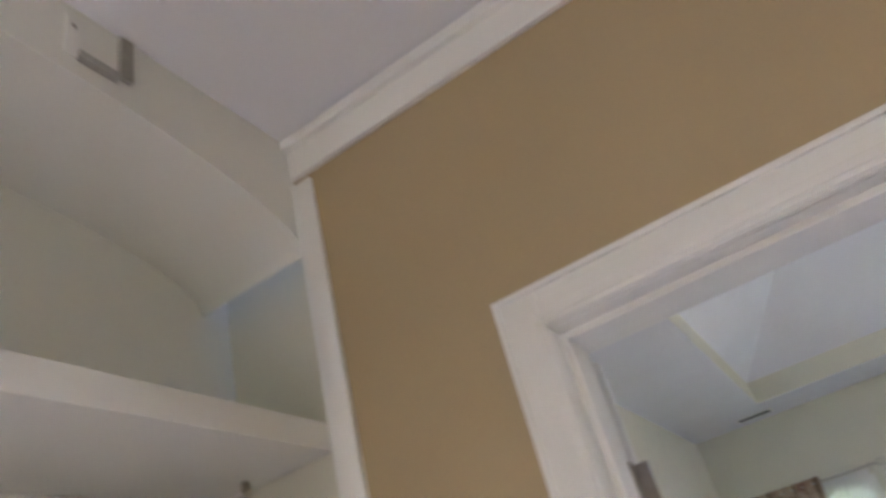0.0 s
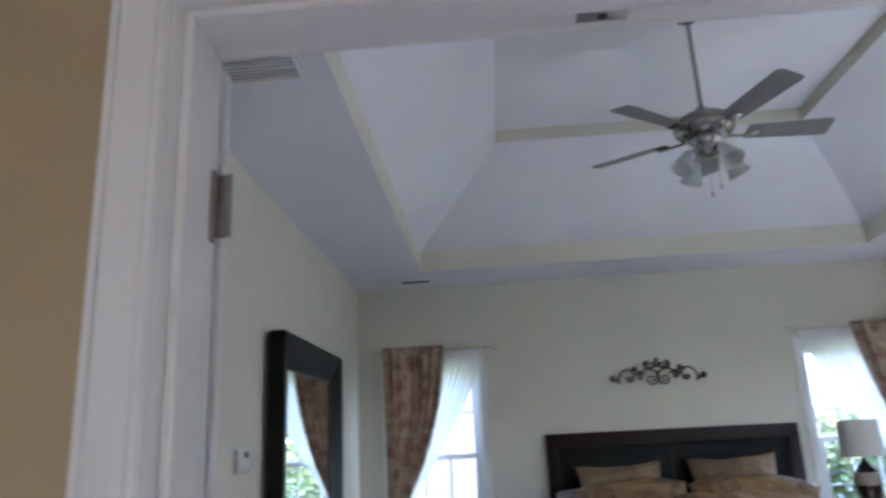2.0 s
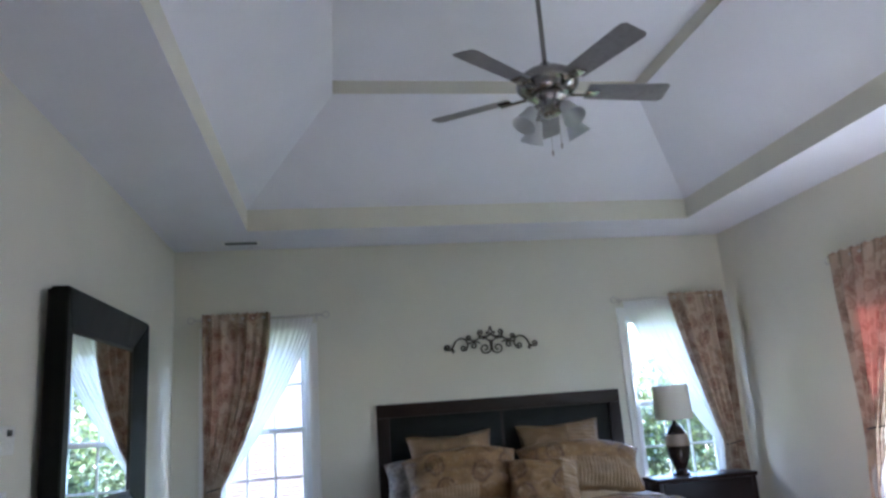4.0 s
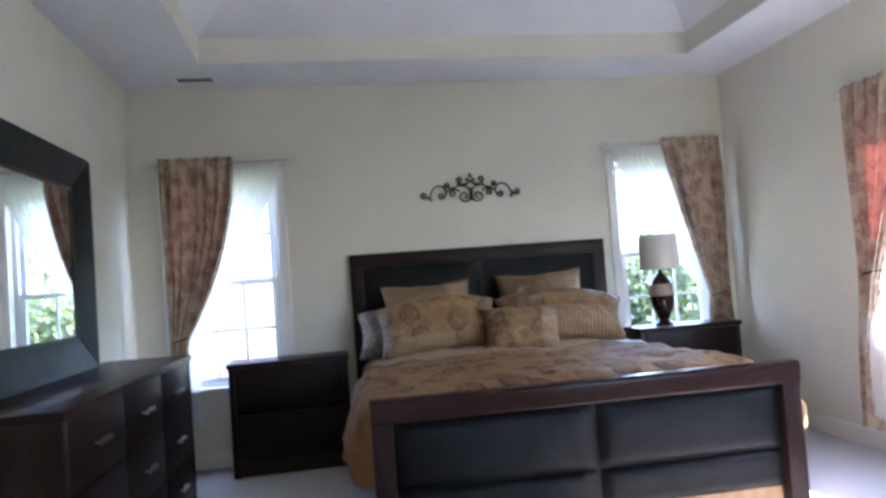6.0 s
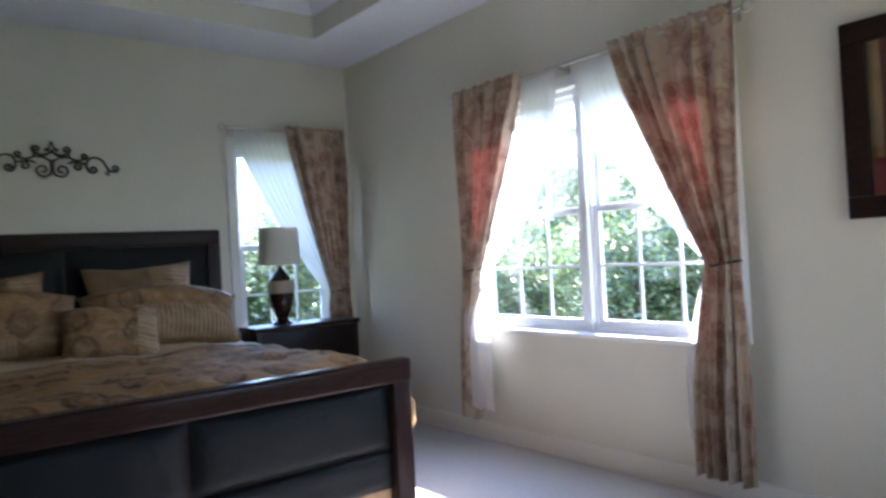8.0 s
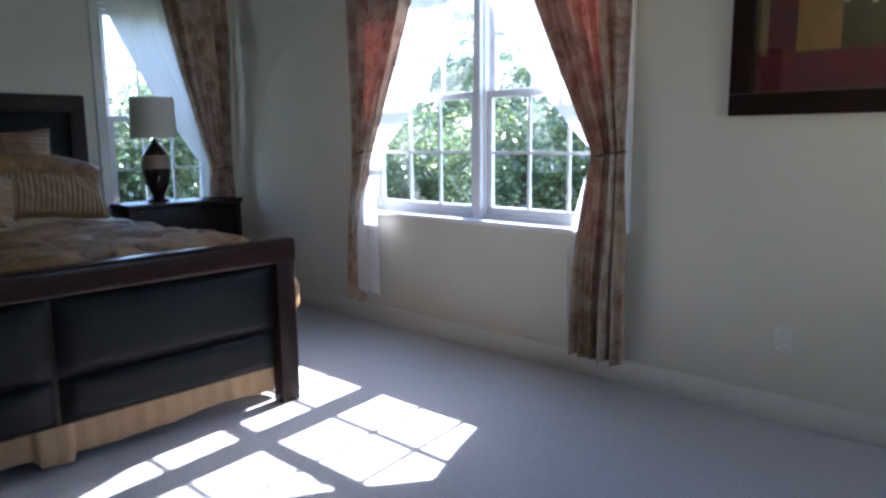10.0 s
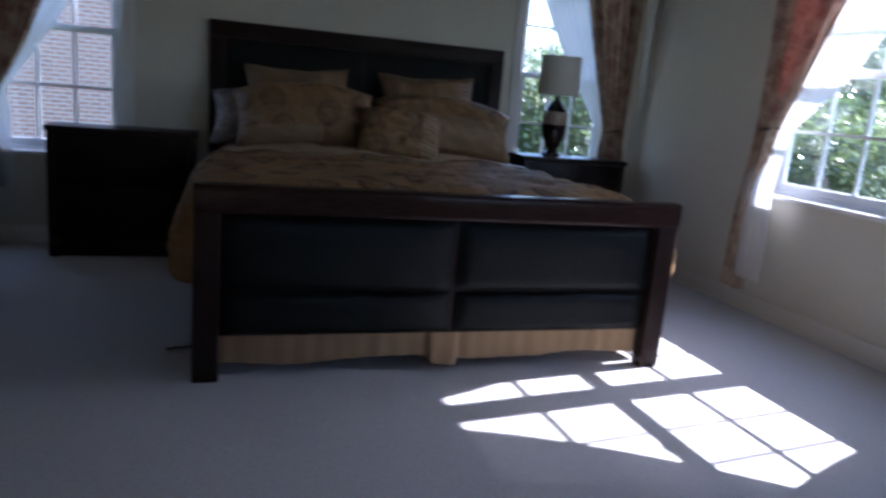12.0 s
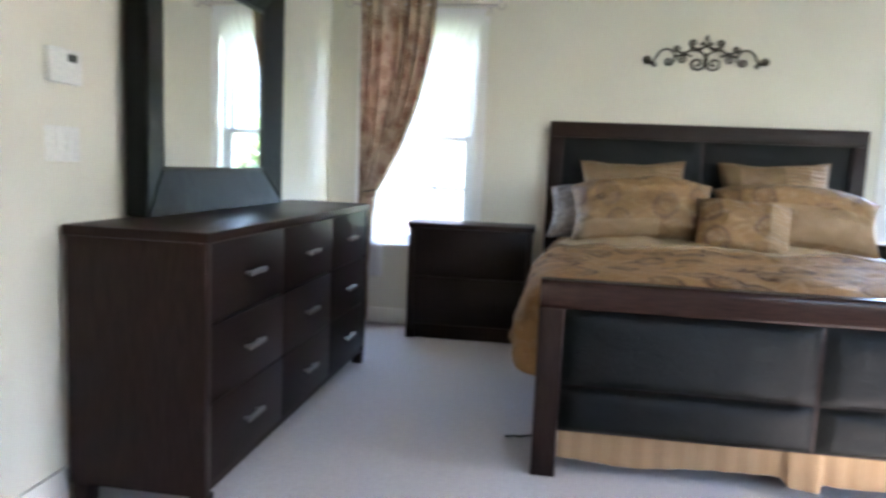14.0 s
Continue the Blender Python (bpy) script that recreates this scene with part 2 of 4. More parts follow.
def tube(bm, pts, radius, sides=8, closed=False):
    """A round bar along pts; radius: one number, or one for each point."""
    pts = [Vector(p) for p in pts]
    rad = radius if isinstance(radius, (list, tuple)) else [radius] * len(pts)
    rings, ref = [], None
    for k, p in enumerate(pts):
        a = pts[(k - 1) % len(pts)] if closed or k else p
        b = pts[(k + 1) % len(pts)] if closed or k + 1 < len(pts) else p
        d = (b - a).normalized()
        if ref is None:
            ref = d.orthogonal().normalized()
        ref = (ref - d * ref.dot(d)).normalized()
        side = d.cross(ref)
        rings.append([bm.verts.new(p + (ref * math.cos(q) + side * math.sin(q)) * rad[k]) for q in (2 * math.pi * j / sides for j in range(sides))])
    for k in range(len(rings) - (0 if closed else 1)):
        r0, r1 = rings[k], rings[(k + 1) % len(rings)]
        for j in range(sides):
            bm.faces.new((r0[j], r0[(j + 1) % sides], r1[(j + 1) % sides], r1[j]))
    if not closed:
        bm.faces.new(list(reversed(rings[0])))
        bm.faces.new(rings[-1])
    return bm


def lathe(profile, steps=32, bm=None, at=(0, 0, 0)):
    """Turns (radius, height) pairs about the z axis."""
    bm = bm or bmesh.new()
    rings = []
    for r, z in profile:
        rings.append([bm.verts.new((at[0] + r * math.cos(a), at[1] + r * math.sin(a), at[2] + z)) for a in (2 * math.pi * k / steps for k in range(steps))])
    for a, b in zip(rings, rings[1:]):
        for k in range(steps):
            bm.faces.new((a[k], a[(k + 1) % steps], b[(k + 1) % steps], b[k]))
    bm.faces.new(list(reversed(rings[0])))
    bm.faces.new(rings[-1])
    return bm


def sheet(fn, nu, nv, bm=None):
    """A grid of faces over fn(u, v), u and v from 0 to 1."""
    bm = bm or bmesh.new()
    rows = [[bm.verts.new(fn(i / nu, j / nv)) for i in range(nu + 1)] for j in range(nv + 1)]
    for j in range(nv):
        for i in range(nu):
            bm.faces.new((rows[j][i], rows[j][i + 1], rows[j + 1][i + 1], rows[j + 1][i]))
    return bm


def mesh(name, bm, mats, smooth=True, angle=40):
    bmesh.ops.recalc_face_normals(bm, faces=bm.faces)
    if smooth:
        for f in bm.faces:
            f.smooth = True
        for e in bm.edges:
            if len(e.link_faces) == 2 and e.calc_face_angle(0) > radians(angle):
                e.smooth = False
    me = bpy.data.meshes.new(name)
    bm.to_mesh(me)
    bm.free()
    for m in mats if isinstance(mats, (list, tuple)) else [mats]:
        me.materials.append(m)
    return me


def part(name, bm, mats, parent, label="", m=None):
    ob = new(name, mesh(name, bm, mats))
    ob.parent = parent
    if m is not None:
        ob.matrix_basis = m
    return tagged(ob, label)


def thing(name, label, category, m=None, group="", kind=""):
    ob = new(name)
    ob.empty_display_size = 0.1
    if m is not None:
        ob.matrix_basis = m
    return tagged(ob, label, category, group, kind)


def structure(name, bm, mats, label, category, m=None):
    ob = new(name, mesh(name, bm, mats))
    if m is not None:
        ob.matrix_basis = m
    return tagged(ob, label, category, kind="structure")


# ---------------------------------------------------------------- plan
XR, YF, ZC = 4.875, -5.40, 2.89          # room: x 0..XR, y YF..0, soffit height
TX0, TX1, TY0, TY1 = 0.655, 4.265, -4.80, -0.605   # tray opening
UX0, UX1, UY0, UY1 = 1.33, 3.57, -4.10, -1.40      # upper opening
ZR, ZS, ZT = 3.06, 3.645, 3.745
DX0, DX1, DZ = 0.838, 1.932, 2.03        # double door opening
HX0, HX1, HY0, HZ = 0.43, 3.0, -9.4, 2.66          # hall
T = 0.14
WB = [(0.275, 1.075, 0.60, 2.17), (3.855, 4.655, 0.60, 2.17)]   # back windows x0 x1 z0 z1
WS = (-3.426, -1.588, 0.755, 2.185)                             # side window y0 y1 z0 z1


def wall_boxes(a0, a1, z0, z1, holes):
    """Spans of a wall round its openings: (a0, a1, z0, z1) rows."""
    out, at = [], a0
    for h0, h1, k0, k1 in sorted(holes):
        out += [(at, h0, z0, z1), (h0, h1, k1, z1)]
        if k0 > z0:
            out.append((h0, h1, z0, k0))
        at = h1
    return out + [(at, a1, z0, z1)]


structure("floor", boxes((-T, XR + T, YF - 0.001, T, -0.12, 0.0)), CARPET, "beige grey looped wall-to-wall carpet", "carpet")
structure("floor_hall", boxes((-0.2, HX1, HY0, YF - 0.001, -0.12, 0.0)), CARPET, "beige carpet of the hall", "carpet")
bm = bmesh.new()
for a0, a1, z0, z1 in wall_boxes(-T, XR + T, 0, 4.0, WB):
    box(bm, a0, a1, 0, T, z0, z1)
structure("wall_north", bm, WALL, "cream painted bedroom wall behind the bed", "wall")
bm = bmesh.new()
for a0, a1, z0, z1 in wall_boxes(YF - T, 0, 0, 4.0, [WS]):
    box(bm, XR, XR + T, a0, a1, z0, z1)
structure("wall_east", bm, WALL, "cream painted bedroom wall with a double window", "wall")
structure("wall_west", boxes((-T, 0, YF, 0, 0, 4.0)), WALL, "cream painted bedroom wall behind the dresser", "wall")
bm = bmesh.new()
for a0, a1, z0, z1 in wall_boxes(-T, XR, 0, 4.0, [(DX0 - 0.02, DX1 + 0.02, 0, DZ + 0.02), (3.35, 4.62, 0.77, 2.17)]):
    box(bm, a0, a1, YF - 0.07, YF, z0, z1)
structure("wall_south", bm, WALL, "cream painted bedroom side of the doorway wall", "wall")
bm = bmesh.new()
for a0, a1, z0, z1 in wall_boxes(HX0, HX1, 0, 4.0, [(DX0 - 0.02, DX1 + 0.02, 0, DZ + 0.02)]):
    box(bm, a0, a1, YF - T, YF - 0.07, z0, z1)
structure("wall_hall_north", bm, TAN, "tan yellow painted hall wall round the double doorway", "wall")

# tray ceiling: soffit, riser, slopes, upper riser and flat top
bm = bmesh.new()


def ring(bm, r0, z0, r1, z1, slot):
    q0 = [(r0[0], r0[2]), (r0[1], r0[2]), (r0[1], r0[3]), (r0[0], r0[3])]
    q1 = [(r1[0], r1[2]), (r1[1], r1[2]), (r1[1], r1[3]), (r1[0], r1[3])]
    for k in range(4):
        a, b = q0[k], q0[(k + 1) % 4]
        c, d = q1[(k + 1) % 4], q1[k]
        f = bm.faces.new([bm.verts.new((*p, z)) for p, z in ((a, z0), (b, z0), (c, z1), (d, z1))])
        f.material_index = slot


ROOM, TRAY, UPPER = (0, XR, YF, 0), (TX0, TX1, TY0, TY1), (UX0, UX1, UY0, UY1)
ring(bm, ROOM, ZC, TRAY, ZC, 0)
ring(bm, TRAY, ZC, TRAY, ZR, 1)
ring(bm, TRAY, ZR, UPPER, ZS, 0)
ring(bm, UPPER, ZS, UPPER, ZT, 1)
bm.faces.new([bm.verts.new(p) for p in ((UX0, UY0, ZT), (UX1, UY0, ZT), (UX1, UY1, ZT), (UX0, UY1, ZT))])
bmesh.ops.remove_doubles(bm, verts=bm.verts, dist=0.0005)
structure("ceiling", bm, [CEIL, WALL], "white sloped tray ceiling with cream bands", "ceiling")
# out of view: slab that stops sky light above the thin ceiling
structure("roof", boxes((-0.4, XR + 0.4, YF - 0.2, 0.4, 4.0, 4.15)), SHELF, "unseen slab added over the bedroom to keep sky light out", "roof")

# hall: side walls, ceiling, crown, niche with a shelf; an unseen opening is added in the east wall to light it
NX = 0.15
NY0, NY1 = -6.88, YF - T                  # niche from end to end
structure("wall_hall_west", boxes((NX - 0.15, NX, HY0, YF - 0.07, 0, HZ), (NX, HX0, HY0, NY0, 0, HZ), (NX, HX0, NY0, NY1, 0, 0.5)), SHELF, "white hall wall with a recessed shelf niche", "wall")


def arch(y):
    return 2.385 + 0.135 * math.sqrt(max(0.0, 1 - ((y - (NY0 + NY1) / 2) / ((NY1 - NY0) / 2)) ** 2))


bm = bmesh.new()
for k in range(28):
    ya, yb = (NY0 + (NY1 - NY0) * (1 - math.cos(math.pi * q / 28)) / 2 for q in (k, k + 1))
    ring0 = [bm.verts.new((x, y, z)) for x, y, z in ((NX, ya, arch(ya)), (HX0, ya, arch(ya)), (HX0, ya, HZ), (NX, ya, HZ))]
    ring1 = [bm.verts.new((x, y, z)) for x, y, z in ((NX, yb, arch(yb)), (HX0, yb, arch(yb)), (HX0, yb, HZ), (NX, yb, HZ))]
    for j in range(4):
        bm.faces.new((ring0[j], ring0[(j + 1) % 4], ring1[(j + 1) % 4], ring1[j]))
bmesh.ops.remove_doubles(bm, verts=bm.verts, dist=0.0004)
structure("wall_niche_header", bm, SHELF, "white arched header over the shelf niche", "wall")
bm = bmesh.new()
for a0, a1, z0, z1 in wall_boxes(HY0, YF - T, 0, HZ, [(-9.15, -8.42, 0.75, 2.1)]):
    box(bm, HX1, HX1 + 0.1, a0, a1, z0, z1)
structure("wall_hall_east", bm, TAN, "unseen tan yellow hall wall with an opening added to let sun in", "wall")
structure("wall_hall_south", boxes((HX0, HX1, HY0, HY0 + 0.1, 0, HZ)), TAN, "tan painted hall end wall", "wall")
structure("ceiling_hall", boxes((HX0 - 0.3, HX1 + 0.1, HY0, YF - T, HZ, HZ + 0.1)), CEIL, "white hall ceiling", "ceiling")
bm = bmesh.new()
for k, (d, h0, h1) in enumerate(((0.014, 0.0, 0.10), (0.03, 0.07, 0.10))):
    box(bm, HX0 + 0.002, HX1, YF - T - d, YF - T, HZ - 0.10 + h0, HZ - 0.002 * (k + 1), 0.004)
structure("trim_crown", bm, TRIM, "white crown moulding along the hall ceiling", "moulding")
structure("trim_niche", boxes((HX0 - 0.002, HX0 + 0.048, YF - T - 0.012, YF - T, 0.0, HZ - 0.115), bevel=0.003), TRIM, "white corner trim beside the niche", "trim")
niche = thing("niche_shelf", "thick white painted shelf in the hall niche", "shelf")
board = part("board", boxes((NX, HX0 - 0.002, NY0 + 0.002, NY1 - 0.002, 2.0, 2.048), bevel=0.004), SHELF, niche)
part("peg", lathe([(0.006, 1.982), (0.008, 1.988), (0.006, 2.0)], 12, at=(0.27, -5.585, 0)), HINGE, board, "small metal shelf peg")
part("board", boxes((NX, HX0 - 0.002, NY0 + 0.002, NY1 - 0.002, 1.55, 1.598), bevel=0.004), SHELF, niche)

# baseboards
bm = bmesh.new()
for r in ((0.016, XR - 0.016, -0.016, 0), (0, 0.016, YF, 0), (XR - 0.016, XR, YF, 0), (0.016, DX0 - 0.1, YF, YF + 0.016), (DX1 + 0.1, XR - 0.016, YF, YF + 0.016)):
    box(bm, *r, 0.0, 0.115, 0.004)
structure("baseboard", bm, BASEB, "off-white painted baseboard", "baseboard")

# door casing and jambs
bm = bmesh.new()
for y0, s in ((YF - T, -1), (YF, 1)):
    for w0, w1, d in ((0.0, 0.072, 0.014), (0.002, 0.045, 0.02), (0.010, 0.025, 0.024), (0.060, 0.070, 0.022)):
        ys = sorted((y0, y0 + s * d))
        box(bm, DX0 - w1, DX0 - w0, *ys, 0, DZ + w1, 0.003)
        box(bm, DX1 + w0, DX1 + w1, *ys, 0, DZ + w1, 0.003)
        box(bm, DX0 - w0, DX1 + w0, *ys, DZ + w0, DZ + w1, 0.003)
structure("trim_doorway", bm, TRIM, "white moulded casing round the double doorway", "door casing")
bm = bmesh.new()
box(bm, DX0 - 0.02, DX0, YF - T, YF, 0, DZ + 0.02)
box(bm, DX1, DX1 + 0.02, YF - T, YF, 0, DZ + 0.02)
box(bm, DX0, DX1, YF - T, YF, DZ, DZ + 0.02)
box(bm, DX0, DX0 + 0.012, YF - T + 0.03, YF - 0.045, 0, DZ, 0.003)
box(bm, DX1 - 0.012, DX1, YF - T + 0.03, YF - 0.045, 0, DZ, 0.003)
box(bm, DX0 + 0.012, DX1 - 0.012, YF - T + 0.03, YF - 0.045, DZ - 0.012, DZ, 0.003)
structure("trim_jamb", bm, TRIM, "white painted door jamb with a stop", "door jamb")
catch = thing("ball_catch", "metal ball catch plate in the door head", "door catch", pose(1.383, YF - 0.022, DZ))
part("plate", boxes((-0.035, 0.035, -0.012, 0.012, -0.003, 0.0), bevel=0.001), HINGE, catch)
part("socket", lathe([(0.007, -0.004), (0.007, -0.0032)], 12), DARKPL, catch)


def door_leaf(name, hinge_x, side, degrees):
    w, h, d = (DX1 - DX0) / 2 - 0.004, DZ - 0.012, 0.035
    door = thing(name, "white panelled door leaf standing wide open", "door", pose(hinge_x, YF + 0.006, 0, 0, 0, degrees), kind="structure")
    s = side
    def span(a, b):
        return sorted((s * a, s * b))
    bm = bmesh.new()
    box(bm, *span(0.004, w), -d + 0.008, -0.008, 0.012, h)
    for a, b, z0, z1 in ((0.004, 0.11, 0.012, h), (w - 0.11, w, 0.012, h), (0.11, w - 0.11, 0.012, 0.24), (0.11, w - 0.11, 0.9, 1.06), (0.11, w - 0.11, h - 0.13, h)):
        box(bm, *span(a, b), -d, 0.0, z0, z1, 0.003)
    part("leaf", bm, TRIM, door)
    for z in (0.22, 1.02, 1.80):
        bm = boxes((*span(-0.028, 0.03), -0.0022, 0.0006, z - 0.045, z + 0.045), bevel=0.0008)
        tube(bm, [(0, 0.006, z - 0.05), (0, 0.006, z + 0.05)], 0.007, 10)
        part("hinge", bm, HINGE, door)
    for y, q in ((0.0, 1), (-d, -1)):
        bm = bmesh.new()
        tube(bm, [(s * (w - 0.06), y, 0.95), (s * (w - 0.06), y + q * 0.008, 0.95)], 0.032, 20)
        tube(bm, [(s * (w - 0.06), y + q * v, 0.95) for v in (0.008, 0.03, 0.036, 0.046, 0.058, 0.066, 0.068)], [0.011, 0.011, 0.02, 0.028, 0.028, 0.018, 0.004], 20)
        part("door_knob", bm, NICKEL, door)
    return door


door_leaf("door_1", DX0, 1, 166)
door_leaf("door_2", DX1, -1, -166)


# ---------------------------------------------------------------- windows
def window(name, m, units, z0, z1, label):
    """Double-hung units (u0, u1) in a wall; local x along the wall, y outwards."""
    win = thing(name, label, "window", m, kind="structure")
    a, b = units[0][0], units[-1][1]
    bm = bmesh.new()
    for u0, u1 in units:
        for r in ((u0, u0 + 0.035, z0, z1), (u1 - 0.035, u1, z0, z1), (u0 + 0.035, u1 - 0.035, z0, z0 + 0.03), (u0 + 0.035, u1 - 0.035, z1 - 0.03, z1)):
            box(bm, r[0], r[1], 0.055, 0.13, r[2], r[3], 0.003)
    for (p, q), (r, s) in zip(units, units[1:]):
        box(bm, q - 0.022, r + 0.022, 0.025, 0.0548, z0 + 0.005, z1, 0.004)
        box(bm, q, r, 0.0552, 0.128, z0, z1)
    part("window_frame", bm, VINYL, win)
    part("window_sill", boxes((a - 0.05, b + 0.05, -0.045, 0.058, z0 - 0.022, z0 + 0.004), bevel=0.006), TRIM, win)
    bm = bmesh.new()
    for w0, w1, d in ((0.0, 0.07, 0.014), (0.05, 0.068, 0.02), (0.002, 0.012, 0.018)):
        box(bm, a - w1, a - w0, -d, -0.0005, z0 + 0.004, z1 + w1, 0.002)
        box(bm, b + w0, b + w1, -d, -0.0005, z0 + 0.004, z1 + w1, 0.002)
        box(bm, a - w0, b + w0, -d, -0.0005, z1 + w0, z1 + w1, 0.002)
    part("casing", bm, TRIM, win)
    mid = (z0 + z1) / 2
    for u0, u1 in units:
        for lo, hi, y in ((z0 + 0.03, mid + 0.02, 0.066), (mid - 0.02, z1 - 0.03, 0.098)):
            l, r = u0 + 0.036, u1 - 0.036
            bm = bmesh.new()
            st = 0.038
            box(bm, l, l + st, y, y + 0.028, lo, hi, 0.003)
            box(bm, r - st, r, y, y + 0.028, lo, hi, 0.003)
            box(bm, l + st, r - st, y, y + 0.028, lo, lo + 0.045, 0.003)
            box(bm, l + st, r - st, y, y + 0.028, hi - 0.038, hi, 0.003)
            sash = part("sash", bm, VINYL, win)
            g0, g1, h0, h1 = l + st, r - st, lo + 0.045, hi - 0.038
            pane = part("pane", boxes((g0, g1, y + 0.011, y + 0.015, h0, h1)), GLASS, sash, "clear window glass")
            pane.visible_shadow = False
            for k in (1, 2):
                u = g0 + (g1 - g0) * k / 3
                part("muntin", boxes((u - 0.009, u + 0.009, y + 0.006, y + 0.02, h0, h1)), VINYL, sash)
            z = (h0 + h1) / 2
            part("muntin", boxes((g0, g1, y + 0.0055, y + 0.0205, z - 0.009, z + 0.009)), VINYL, sash)
        part("sash_lock", boxes(((u0 + u1) / 2 - 0.03, (u0 + u1) / 2 + 0.03, 0.07, 0.095, mid + 0.02, mid + 0.034), bevel=0.004), VINYL, win)
    return win


EAST = pose(XR, 0, 0, 0, 0, -90)
window("window_1", pose(0, 0, 0), [WB[0][:2]], *WB[0][2:], "white double-hung window with grilles beside the dresser")
window("window_2", pose(0, 0, 0), [WB[1][:2]], *WB[1][2:], "white double-hung window with grilles behind the lamp")
window("window_3", EAST, [(1.588, 2.503), (2.511, 3.426)], *WS[2:], "white twin double-hung window facing the trees")
# never in view: added in the south wall so sky light reaches the east wall
window("window_unseen", pose(0, YF, 0, 0, 0, 180), [(-4.62, -4.02), (-3.95, -3.35)], *WS[2:], "white twin double-hung window of the doorway wall")


# ---------------------------------------------------------------- curtains
def ease(t):
    return t * t * (3 - 2 * t)


def hanging(outer, top, tie, bottom, zt, ztie, zb, depth, pleats, amp, seed, slack=0.0, held=None, lean=1.3, nu=110, nv=60, front=0.0):
    held = outer + (tie - outer) * 0.12 if held is None else held
    foot = outer if abs(held - outer) < 0.12 else held
    rnd = random.Random(seed)
    ph = [rnd.uniform(0, 6.3) for _ in range(4)]

    def fn(s, v):
        z, ahead = zt + (zb - zt) * v, 0.0
        if z > ztie:
            k = (zt - z) / (zt - ztie)
            inner = top + (tie - top) * k ** (slack or lean)
            a = amp * (1 - 0.55 * ease(k))
            out = outer + (held - outer) * (k ** 1.5 if slack > 2 else ease(k))
        else:
            k = (ztie - z) / (ztie - zb)
            inner = tie + (bottom - tie) * min(1, k * 1.8) ** 0.75
            a = amp * (0.45 + 0.75 * ease(k))
            out = held + (foot - held) * ease(min(1, k * 2))
            ahead = front * ease(min(1, k * 2.5))
        q = s + 0.045 * math.sin(5 * s + ph[0] + 2 * v) + 0.02 * math.sin(13 * s + ph[2] - 1.5 * v)
        a *= (0.45 + 0.55 * ease(min(1, v * 6))) * (0.75 + 0.45 * math.sin(9 * s + ph[3]) * math.cos(2.2 * v + ph[0]))
        w = math.sin(2 * math.pi * pleats * q + ph[1] + 0.5 * math.sin(3 * v + ph[2]))
        w2 = math.sin(2 * math.pi * pleats * 0.43 * q + ph[3] + v)
        u = out + (inner - out) * s
        zz = z + (0.005 * math.sin(4 * math.pi * pleats * s) if v < 0.001 else 0)
        if v > 0.98:
            zz += 0.012 * w2
        return Vector((u, -(depth + ahead + a * (0.75 * w + 0.35 * w2)), zz))

    return sheet(fn, nu, nv)


def band(u0, u1, z, depth):
    pts = [((u0 + u1) / 2 + (u1 - u0) / 2 * math.cos(a), -(depth + 0.034 * math.sin(a)), z + 0.012 * math.cos(a)) for a in (2 * math.pi * k / 24 for k in range(24))]
    return tube(bmesh.new(), pts, 0.0065, 8, True)


def curtain(m, outer, top, tie, bottom, zt, ztie, zb, seed, label, sheer_top, sheer_bottom, sheer_zb, slack=1.3, behind=0.62, gather=0.25, lean=1.15, front=0.0):
    c = thing("curtain", label, "curtain", m, "floral window curtains")
    part("drape", hanging(outer, top, tie, bottom, zt + 0.04, ztie, zb, 0.104, 7, 0.054, seed, lean=lean), DRAPE, c)
    lo, hi = sorted((outer + (tie - outer) * 0.17, tie))
    part("tieback", band(lo + 0.012, hi - 0.004, ztie, 0.09), IRON, c, "dark tieback cord")
    s = thing("sheer_curtain", "white sheer voile curtain drawn aside", "curtain", m, "sheer curtains")
    o2 = outer + (top - outer) * behind
    part("voile", hanging(o2, sheer_top, tie + (tie - outer) * 0.12, sheer_bottom, zt - 0.012, ztie, sheer_zb, 0.048, 12, 0.009, seed + 50, slack, outer + (tie - outer) * gather, front=front), SHEER, s)


def rod(m, u0, u1, z, label, centre=False):
    r = thing("curtain_rod", label, "curtain rod", m, "curtain rods")
    part("pole", tube(bmesh.new(), [(u0, -0.085, z), (u1, -0.085, z)], 0.009, 12), NICKEL, r)
    for u, q in ((u0, -1), (u1, 1)):
        ringp = [(u + q * (0.028 + 0.026 * math.cos(a)), -0.085, z + 0.026 * math.sin(a)) for a in (2 * math.pi * k / 20 for k in range(20))]
        part("finial", tube(bmesh.new(), ringp, 0.005, 8, True), NICKEL, r)
        bm = boxes((u - q * 0.05 - 0.008, u - q * 0.05 + 0.008, -0.006, -0.0005, z - 0.035, z + 0.03), bevel=0.002)
        tube(bm, [(u - q * 0.05, -0.004, z - 0.012), (u - q * 0.05, -0.085, z - 0.012)], 0.006, 8)
        part("bracket", bm, NICKEL, r)
    if centre:
        u = (u0 + u1) / 2 - 0.07
        bm = boxes((u - 0.01, u + 0.01, -0.006, -0.0005, z - 0.05, z + 0.03), (u - 0.014, u + 0.014, -0.0955, -0.0745, z - 0.0105, z + 0.0105), bevel=0.003)
        tube(bm, [(u, -0.004, z - 0.016), (u, -0.088, z - 0.016)], 0.007, 8)
        part("bracket", bm, NICKEL, r, "nickel centre bracket and joint")


